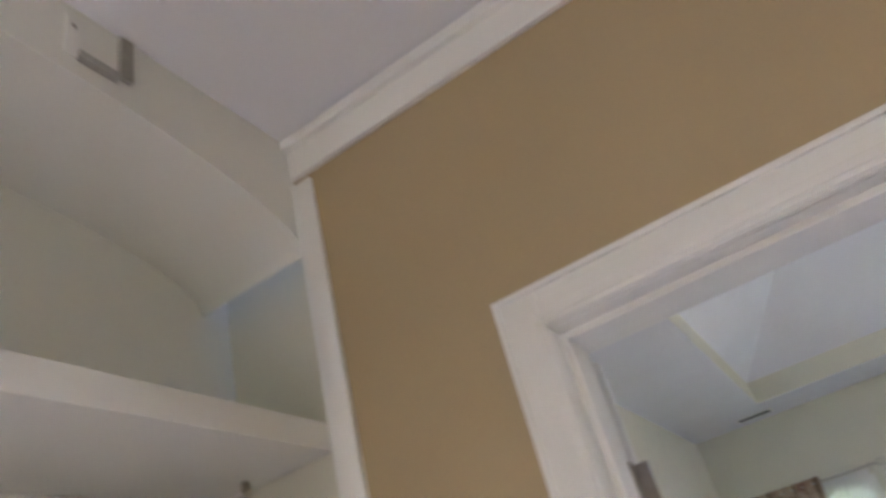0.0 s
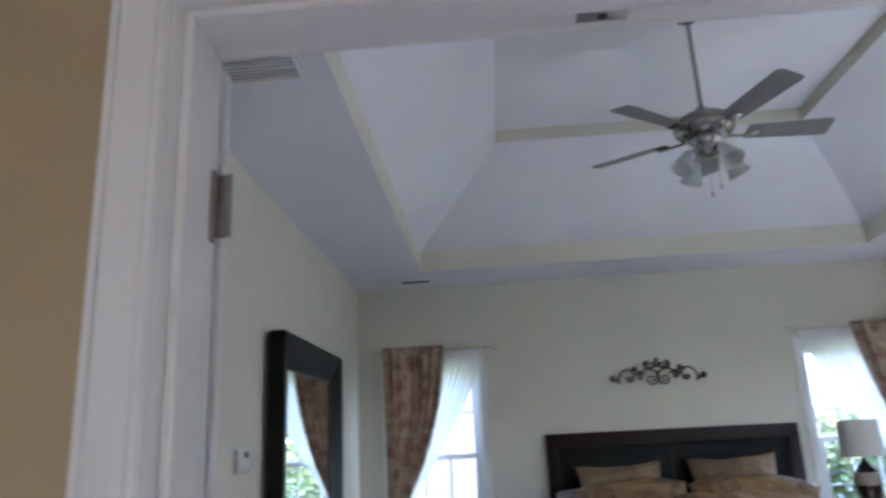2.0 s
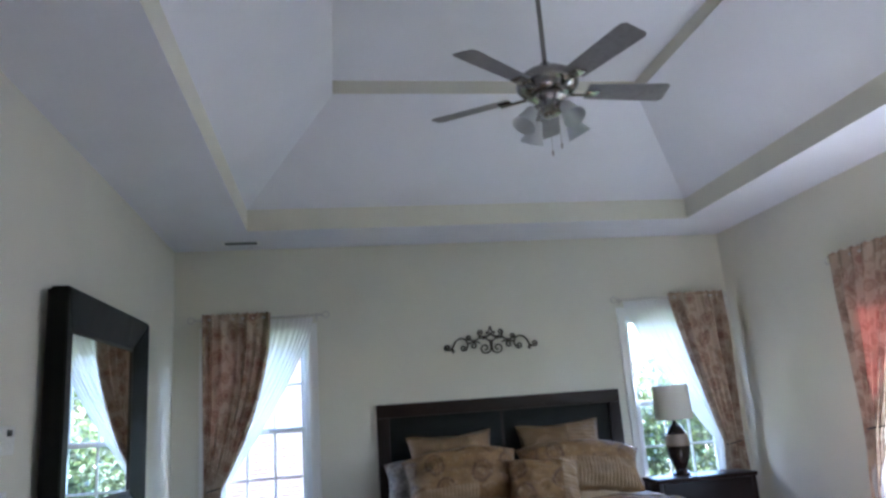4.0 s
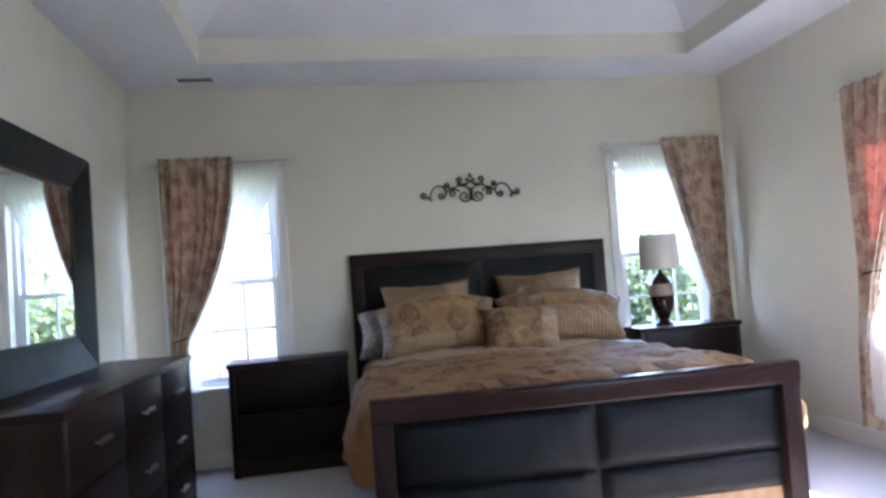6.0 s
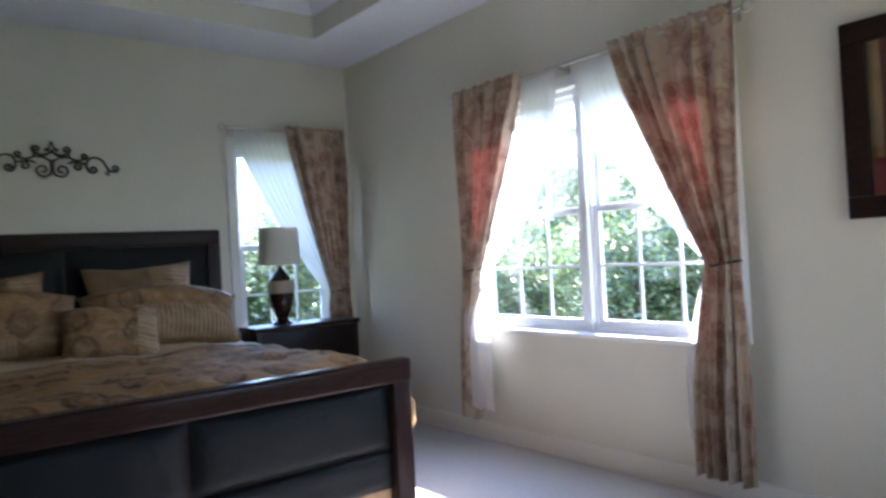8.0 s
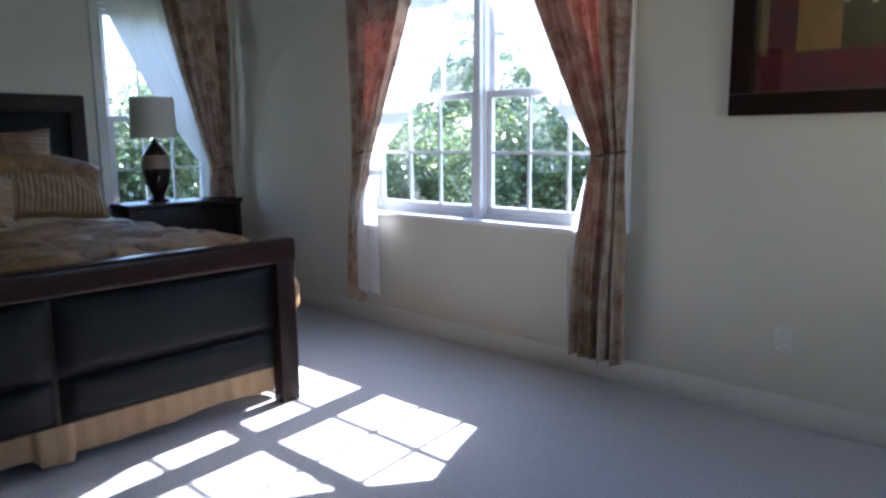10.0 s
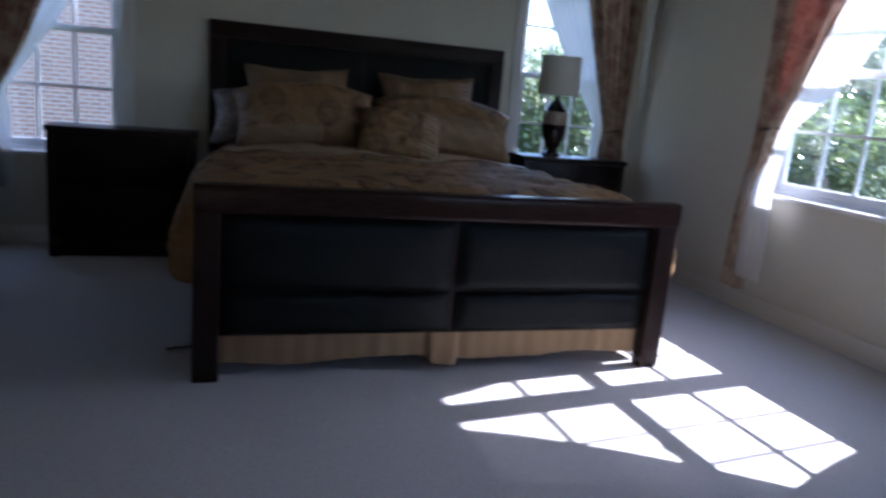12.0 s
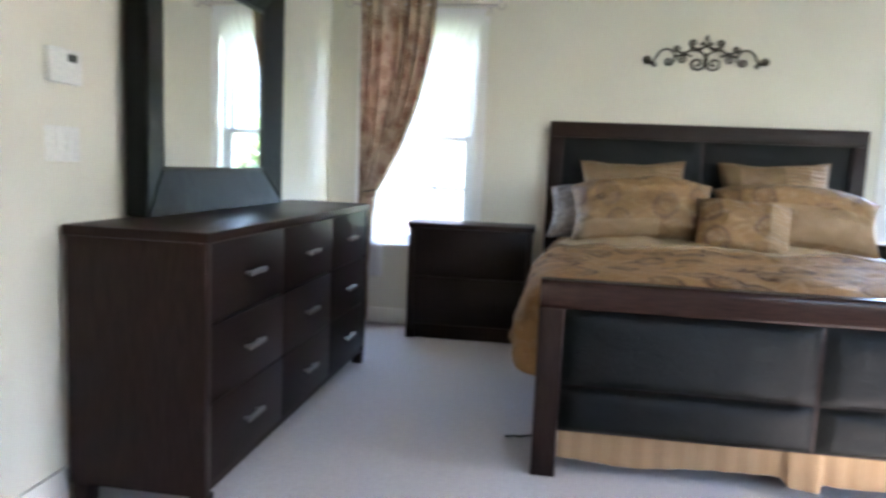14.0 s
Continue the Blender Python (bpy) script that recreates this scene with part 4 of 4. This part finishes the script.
# framed picture on the east wall
PIC = EAST @ pose(4.375, 0, 1.708)
pic = thing("framed_picture", "abstract red and gold picture with white blossoms, dark frame", "picture", PIC)
PW, PH, PF = 0.42, 0.402, 0.09
bm = boxes((-PW, PW, -0.035, -0.001, -PH, -PH + PF), (-PW, PW, -0.035, -0.001, PH - PF, PH), (-PW, -PW + PF, -0.0345, -0.001, -PH + PF, PH - PF), (PW - PF, PW, -0.0345, -0.001, -PH + PF, PH - PF), bevel=0.006)
part("frame", bm, WOOD, pic, "dark wooden picture frame")


def daub(name, colour, rough=0.35):
    def build(n):
        g = n.noise(9, 5, 0.7)
        n.base(n.ramp(g, [(0.25, shade(colour, 0.55)), (0.75, shade(colour, 1.25))]), rough)
    return material(name, build)


IN = PW - PF
for name, col, r, y in (("ground", (0.16, 0.095, 0.03), (-IN, IN, -PH + PF, PH - PF), 0.006), ("edge_strip", (0.27, 0.17, 0.075), (-IN + 0.02, -IN + 0.05, -0.16, PH - PF), 0.008),
                        ("red_column", (0.10, 0.012, 0.014), (-IN + 0.05, -IN + 0.16, -0.16, PH - PF), 0.008), ("gold_column", (0.36, 0.19, 0.05), (-IN + 0.16, -IN + 0.32, -0.15, 0.16), 0.008),
                        ("dark_block", (0.045, 0.012, 0.018), (-IN + 0.15, -IN + 0.26, 0.16, 0.25), 0.009), ("red_band", (0.16, 0.022, 0.028), (-IN + 0.01, IN - 0.01, -PH + PF + 0.01, -0.16), 0.009),
                        ("olive_field", (0.11, 0.085, 0.03), (-IN + 0.33, IN - 0.02, -0.15, PH - PF - 0.02), 0.008)):
    part(name, boxes((r[0], r[1], -y, -y + 0.005, r[2], r[3])), daub("picture_" + name, col), pic)
rnd = random.Random(5)
bm = bmesh.new()
for k in range(26):
    cx, cz, r = rnd.gauss(0.10, 0.075), rnd.gauss(0.16, 0.075), rnd.uniform(0.014, 0.032)
    if abs(cx) < IN - 0.04 and abs(cz) < PH - PF - 0.04:
        lathe([(r, 0), (r * 0.6, 0.002)], 7, bm, (cx, cz, 0.009 + 0.0001 * k))
for v in bm.verts:
    v.co = Vector((v.co.x, -v.co.z - 0.001, v.co.y))
part("blossoms", bm, daub("picture_blossom", (0.62, 0.57, 0.43)), pic)
gl = part("glazing", boxes((-IN, IN, -0.0165, -0.0145, -PH + PF, PH - PF)), GLASS, pic, "clear picture glass")
gl.visible_shadow = False


# ---------------------------------------------------------------- small fixtures
def plate(name, label, cat, m, w, h, rows):
    t = thing(name, label, cat, m)
    part("cover", boxes((-w / 2, w / 2, -0.007, -0.0005, -h / 2, h / 2), bevel=0.0025), PLASTIC, t)
    for n, r in rows:
        part(n, boxes(r, bevel=0.0015), PLASTIC, t)
    return t


WEST = pose(0, 0, 0, 0, 0, 90)
thermo = thing("thermostat", "white wall thermostat with a small dark display", "thermostat", WEST @ pose(-2.955, 0, 1.452))
part("housing", boxes((-0.075, 0.075, -0.028, -0.0005, -0.055, 0.055), bevel=0.006), PLASTIC, thermo)
part("display", boxes((0.0, 0.045, -0.0295, -0.027, 0.015, 0.04), bevel=0.001), DARKPL, thermo, "dark display")
part("flap", boxes((-0.06, 0.06, -0.0305, -0.027, -0.045, -0.005), bevel=0.0015), PLASTIC, thermo)
plate("light_switch", "white triple rocker light switch plate", "light switch", WEST @ pose(-2.955, 0, 1.205), 0.165, 0.115, [("rocker", (x - 0.0165, x + 0.0165, -0.0105, -0.006, -0.033, 0.033)) for x in (-0.046, 0.0, 0.046)])
plate("wall_outlet", "white duplex wall outlet above the baseboard", "outlet", EAST @ pose(4.23, 0, 0.366), 0.072, 0.115, [("socket", (-0.017, 0.017, -0.0095, -0.006, 0.008, 0.042)), ("socket", (-0.017, 0.017, -0.0095, -0.006, -0.042, -0.008))])


def register(name, label, x, y, z, w, d, slats, back, blades):
    g = thing(name, label, "air vent", pose(x, y, z))
    part("frame", boxes((-w / 2, w / 2, -d / 2, -d / 2 + 0.025, -0.008, -0.0005), (-w / 2, w / 2, d / 2 - 0.025, d / 2, -0.008, -0.0005), (-w / 2, -w / 2 + 0.025, -d / 2 + 0.025, d / 2 - 0.025, -0.008, -0.0005), (w / 2 - 0.025, w / 2, -d / 2 + 0.025, d / 2 - 0.025, -0.008, -0.0005), bevel=0.002), TRIM, g)
    # no real duct: the sheet's darker colour is the shade behind the slats
    part("backing", boxes((-w / 2 + 0.02, w / 2 - 0.02, -d / 2 + 0.02, d / 2 - 0.02, -0.002, -0.0006)), back, g, "flat sheet behind the slats, coloured for the shade there")
    for k in range(slats):
        y0 = -d / 2 + 0.025 + (d - 0.05) * (k + 0.5) / slats
        part("slat", boxes((-w / 2 + 0.025, w / 2 - 0.025, y0 - 0.004, y0 + 0.004, -0.0075, -0.003)), blades, g)


# the small register's slats are grey to carry its shade in the colour
register("ceiling_vent", "small white ceiling register near the window", 0.566, -0.25, ZC, 0.30, 0.14, 4, DARKPL, plain("vent_shadow_grey", (0.12, 0.12, 0.125), 0.6))
register("return_grille", "large white return air grille in the ceiling soffit", 0.37, -4.03, ZC, 0.37, 0.38, 14, plain("grille_backing_grey", (0.42, 0.42, 0.44), 0.9), TRIM)

# ---------------------------------------------------------------- ceiling fan
FX, FYY = 2.40, -2.77
fan = thing("ceiling_fan", "five-blade nickel ceiling fan with four frosted glass lights", "ceiling fan", pose(FX, FYY, 0))
part("canopy", lathe([(0.004, ZT - 0.08), (0.03, ZT - 0.078), (0.055, ZT - 0.06), (0.072, ZT - 0.02), (0.075, ZT - 0.001)], 28), FANMETAL, fan)
part("downrod", tube(bmesh.new(), [(0, 0, ZT - 0.065), (0, 0, 3.13)], 0.0125, 12), FANMETAL, fan)
part("motor_housing", lathe([(0.02, 2.970), (0.09, 2.972), (0.13, 2.985), (0.155, 3.010), (0.16, 3.035), (0.15, 3.065), (0.11, 3.095), (0.05, 3.115), (0.025, 3.150), (0.016, 3.160)], 36), FANMETAL, fan)
part("switch_housing", lathe([(0.02, 2.860), (0.05, 2.865), (0.062, 2.890), (0.06, 2.930), (0.085, 2.950), (0.085, 2.970)], 28), FANMETAL, fan)
for k in range(5):
    turn = pose(0, 0, 0, 0, 0, 72 * k + 1)

    def blade(u, v):
        x = 0.21 + 0.44 * u
        w = (0.058 + 0.014 * u) * (1 if u < 0.94 else 1 - 0.25 * ((u - 0.94) / 0.06) ** 2)
        return Vector((x, (2 * v - 1) * w, 2.995 - 0.22 * (2 * v - 1) * w))

    bm = sheet(blade, 20, 4)
    bmesh.ops.solidify(bm, geom=bm.faces[:], thickness=0.006)
    b = part("blade", bm, BLADE, fan, "pale grey wooden fan blade", turn)
    bm = boxes((0.12, 0.20, -0.012, 0.012, 2.972, 2.980), (0.20, 0.27, -0.032, 0.032, 2.980, 2.987), bevel=0.003)
    part("bracket", bm, FANMETAL, b)
for k in range(4):
    q = 90 * k + 20
    turn = pose(0, 0, 2.89, 0, 0, q)
    arm = part("lamp_arm", tube(bmesh.new(), [(0.05, 0, 0), (0.085, 0, 0.004), (0.11, 0, -0.015)], 0.011, 10), FANMETAL, fan, "", turn)
    bm = lathe([(0.022, 0), (0.03, -0.012), (0.038, -0.05), (0.050, -0.09), (0.064, -0.118), (0.060, -0.118), (0.046, -0.09), (0.034, -0.05), (0.02, -0.012)], 24)
    part("glass_shade", bm, FROST, arm, "frosted glass tulip shade", pose(0.112, 0, -0.012, 0, -33, 0))
for x, z in ((0.03, 2.70), (-0.02, 2.66)):
    bm = tube(bmesh.new(), [(x, -0.03, 2.87), (x, -0.03, z)], 0.0016, 5)
    tube(bm, [(x, -0.03, z), (x, -0.03, z - 0.008), (x, -0.03, z - 0.028)], [0.003, 0.007, 0.004], 8)
    part("pull_chain", bm, HINGE, fan)

bracket = thing("wall_bracket", "small white painted bracket on the niche header", "bracket", pose(HX0, -6.025, 2.545))
part("strap", boxes((0.0005, 0.006, -0.012, 0.012, 0.0, 0.09), bevel=0.002), TRIM, bracket)
part("screw", boxes((0.006, 0.008, -0.004, 0.004, 0.06, 0.068), bevel=0.001), HINGE, bracket)
strap = thing("wall_bracket", "small white painted strap high on the niche header", "bracket", pose(HX0, -6.13, 2.575))
part("strap", boxes((0.0005, 0.006, -0.011, 0.011, 0.0, 0.05), bevel=0.002), TRIM, strap)
hook = thing("wall_hook", "grey metal angle hook on the niche header", "hook", pose(HX0, -5.935, 2.535))
part("plate", boxes((0.0005, 0.012, -0.012, 0.012, 0.02, 0.115), bevel=0.003), HOOKG, hook)
part("foot", boxes((0.0005, 0.014, -0.082, -0.0125, 0.008, 0.024), bevel=0.003), HOOKG, hook)


# ---------------------------------------------------------------- outdoors
def leaf_nodes(tone):
    def build(n):
        geo = n.t.nodes.new("ShaderNodeNewGeometry")
        col = n.ramp(geo.outputs["Random Per Island"], [(0.0, shade(tone, 0.3)), (0.45, shade(tone, 0.75)), (0.8, shade(tone, 1.3)), (1.0, shade(tone, 2.3))])
        df, tl, mx = n.add("BsdfDiffuse"), n.add("BsdfTranslucent"), n.add("MixShader")
        mx.inputs[0].default_value = 0.5
        n.link(col, df.inputs[0])
        n.link(col, tl.inputs[0])
        n.link(df.outputs[0], mx.inputs[1])
        n.link(tl.outputs[0], mx.inputs[2])
        gl, shiny = n.add("BsdfGlossy", Roughness=0.28), n.add("MixShader")
        shiny.inputs[0].default_value = 0.10
        n.link(mx.outputs[0], shiny.inputs[1])
        n.link(gl.outputs[0], shiny.inputs[2])
        n.link(shiny.outputs[0], n.out.inputs[0])
    return build


LEAF = [material("leaves_mid", leaf_nodes((0.125, 0.175, 0.062))), material("leaves_light", leaf_nodes((0.165, 0.21, 0.085)))]
BARK = plain("tree_bark", (0.10, 0.08, 0.06), 0.9, 0.8, 25)
GRASS = plain("grass_ground", (0.06, 0.09, 0.025), 0.95, 0.8, 6)


def brick_nodes(n):
    b = n.add("TexBrick", Scale=1.0)
    b.inputs["Color1"].default_value = (0.34, 0.17, 0.12, 1)
    b.inputs["Color2"].default_value = (0.27, 0.13, 0.10, 1)
    b.inputs["Mortar"].default_value = (0.45, 0.42, 0.38, 1)
    b.inputs["Brick Width"].default_value = 0.21
    b.inputs["Row Height"].default_value = 0.075
    b.inputs["Mortar Size"].default_value = 0.010
    mp = n.add("Mapping")
    mp.inputs["Rotation"].default_value = (radians(90), 0, 0)
    n.link(n.coords(), mp.inputs[0])
    n.link(mp.outputs[0], b.inputs["Vector"])
    n.base(n.mix(n.math("MULTIPLY", n.noise(3, 3), 0.3), b.outputs[0], (0.30, 0.20, 0.16)), 0.85)
    n.bump(b.outputs["Fac"], -0.5, 0.01)


BRICK = material("red_brickwork", brick_nodes)
GZ = -0.5
structure("ground", boxes((-300, 300, -300, 300, GZ - 0.2, GZ)), GRASS, "grassy ground round the house", "ground")


def tree_meshes(seed, height, crown, leaves, low):
    rnd = random.Random(seed)
    bm = bmesh.new()
    lean = [rnd.uniform(-0.25, 0.25), rnd.uniform(-0.25, 0.25)]
    trunk = [(lean[0] * (k / 6) ** 2, lean[1] * (k / 6) ** 2, height * 0.9 * k / 6) for k in range(7)]
    tube(bm, trunk, [0.16 - 0.022 * k for k in range(7)], 9)
    tips = []
    for k in range(16):
        z = height * rnd.uniform(low, 0.88)
        a, r = rnd.uniform(0, 6.28), crown * rnd.uniform(0.45, 1.0) * (1.15 - 0.6 * abs(z / height - 0.55))
        s = Vector((lean[0] * (z / height / 0.9) ** 2, lean[1] * (z / height / 0.9) ** 2, z))
        e = s + Vector((r * math.cos(a), r * math.sin(a), r * rnd.uniform(0.1, 0.5)))
        mid = (s + e) / 2 + Vector((0, 0, 0.12 * r))
        tube(bm, [s, mid, e], [0.05, 0.032, 0.01], 6)
        tips += [mid, e, (mid + e) / 2, e + Vector((0, 0, 0.3))]
    wood_me = mesh("trunk", bm, BARK)
    verts, faces = [], []
    per = leaves // len(tips)
    for c in tips:
        spread = rnd.uniform(0.32, 0.62)
        for _ in range(per):
            p = c + Vector((rnd.gauss(0, spread), rnd.gauss(0, spread), rnd.gauss(0, spread * 0.6)))
            a = Vector((rnd.uniform(-1, 1), rnd.uniform(-1, 1), rnd.uniform(-0.6, 0.6))).normalized()
            b = a.cross(Vector((rnd.uniform(-1, 1), rnd.uniform(-1, 1), rnd.uniform(-1, 1)))).normalized()
            l, w = rnd.uniform(0.05, 0.09), rnd.uniform(0.024, 0.042)
            i = len(verts)
            verts += [p - a * l, p + b * w, p + a * l, p - b * w]
            faces.append((i, i + 1, i + 2, i + 3))
    me = bpy.data.meshes.new("crown")
    me.from_pydata(verts, [], faces)
    me.materials.append(LEAF[seed % 2])
    return wood_me, me


KINDS = [tree_meshes(2, 9.0, 2.6, 15000, 0.12), tree_meshes(3, 7.5, 2.3, 15000, 0.08), tree_meshes(4, 11.0, 3.0, 15000, 0.2)]
UNDER = [tree_meshes(7, 2.6, 1.3, 7500, 0.1), tree_meshes(8, 3.2, 1.5, 7500, 0.08)]


def tree(kind, x, y, spin, size, label, name="tree"):
    t = thing(name, label, "tree" if name == "tree" else "shrub", pose(x, y, GZ, 0, 0, spin), "woodland outside")
    for n, me in zip(("trunk", "crown"), kind):
        o = new(n, me)
        o.parent = t
        o.scale = (size, size, size)


rnd = random.Random(12)
for k in range(22):
    y = -8.5 + 1.0 * k + rnd.uniform(-0.5, 0.5)
    tree(KINDS[k % 3], 17.0 + rnd.uniform(-1.5, 3.5), y, rnd.uniform(0, 360), rnd.uniform(0.36, 0.58), "leafy green broadleaf tree in the sun")
for k in range(12):
    y = -6.0 + 1.35 * k + rnd.uniform(-0.4, 0.4)
    tree(UNDER[k % 2], 12.5 + rnd.uniform(-0.8, 1.6), y, rnd.uniform(0, 360), rnd.uniform(0.6, 0.85), "dense green understorey shrub", "shrub")
for k in range(9):
    x = 3.2 + 1.7 * k + rnd.uniform(-0.5, 0.5)
    tree(KINDS[(k + 1) % 3], x, 15.0 + rnd.uniform(-1, 3), rnd.uniform(0, 360), rnd.uniform(0.36, 0.52), "leafy green broadleaf tree in the sun")
for k in range(7):
    x = 3.0 + 1.5 * k + rnd.uniform(-0.4, 0.4)
    tree(UNDER[k % 2], x, 9.5 + rnd.uniform(-0.6, 1.2), rnd.uniform(0, 360), rnd.uniform(0.8, 1.1), "dense green understorey shrub", "shrub")

house = thing("neighbour_house", "red brick neighbouring house with a pitched roof", "house", pose(-5.0, 9.0, GZ))
part("wall", boxes((-6, 6.4, 0, 8, 0, 6.2)), BRICK, house, "sunlit red brick wall")
bm = bmesh.new()
v = [bm.verts.new(p) for p in ((-6.4, -0.4, 6.2), (6.8, -0.4, 6.2), (6.8, 8.4, 6.2), (-6.4, 8.4, 6.2), (-6.4, 4, 9.2), (6.8, 4, 9.2))]
for f in ((0, 1, 5, 4), (2, 3, 4, 5), (0, 4, 3), (1, 2, 5), (0, 3, 2, 1)):
    bm.faces.new([v[k] for k in f])
part("roof", bm, plain("roof_shingle", (0.09, 0.085, 0.08), 0.9, 0.6, 12), house, "dark shingle roof")
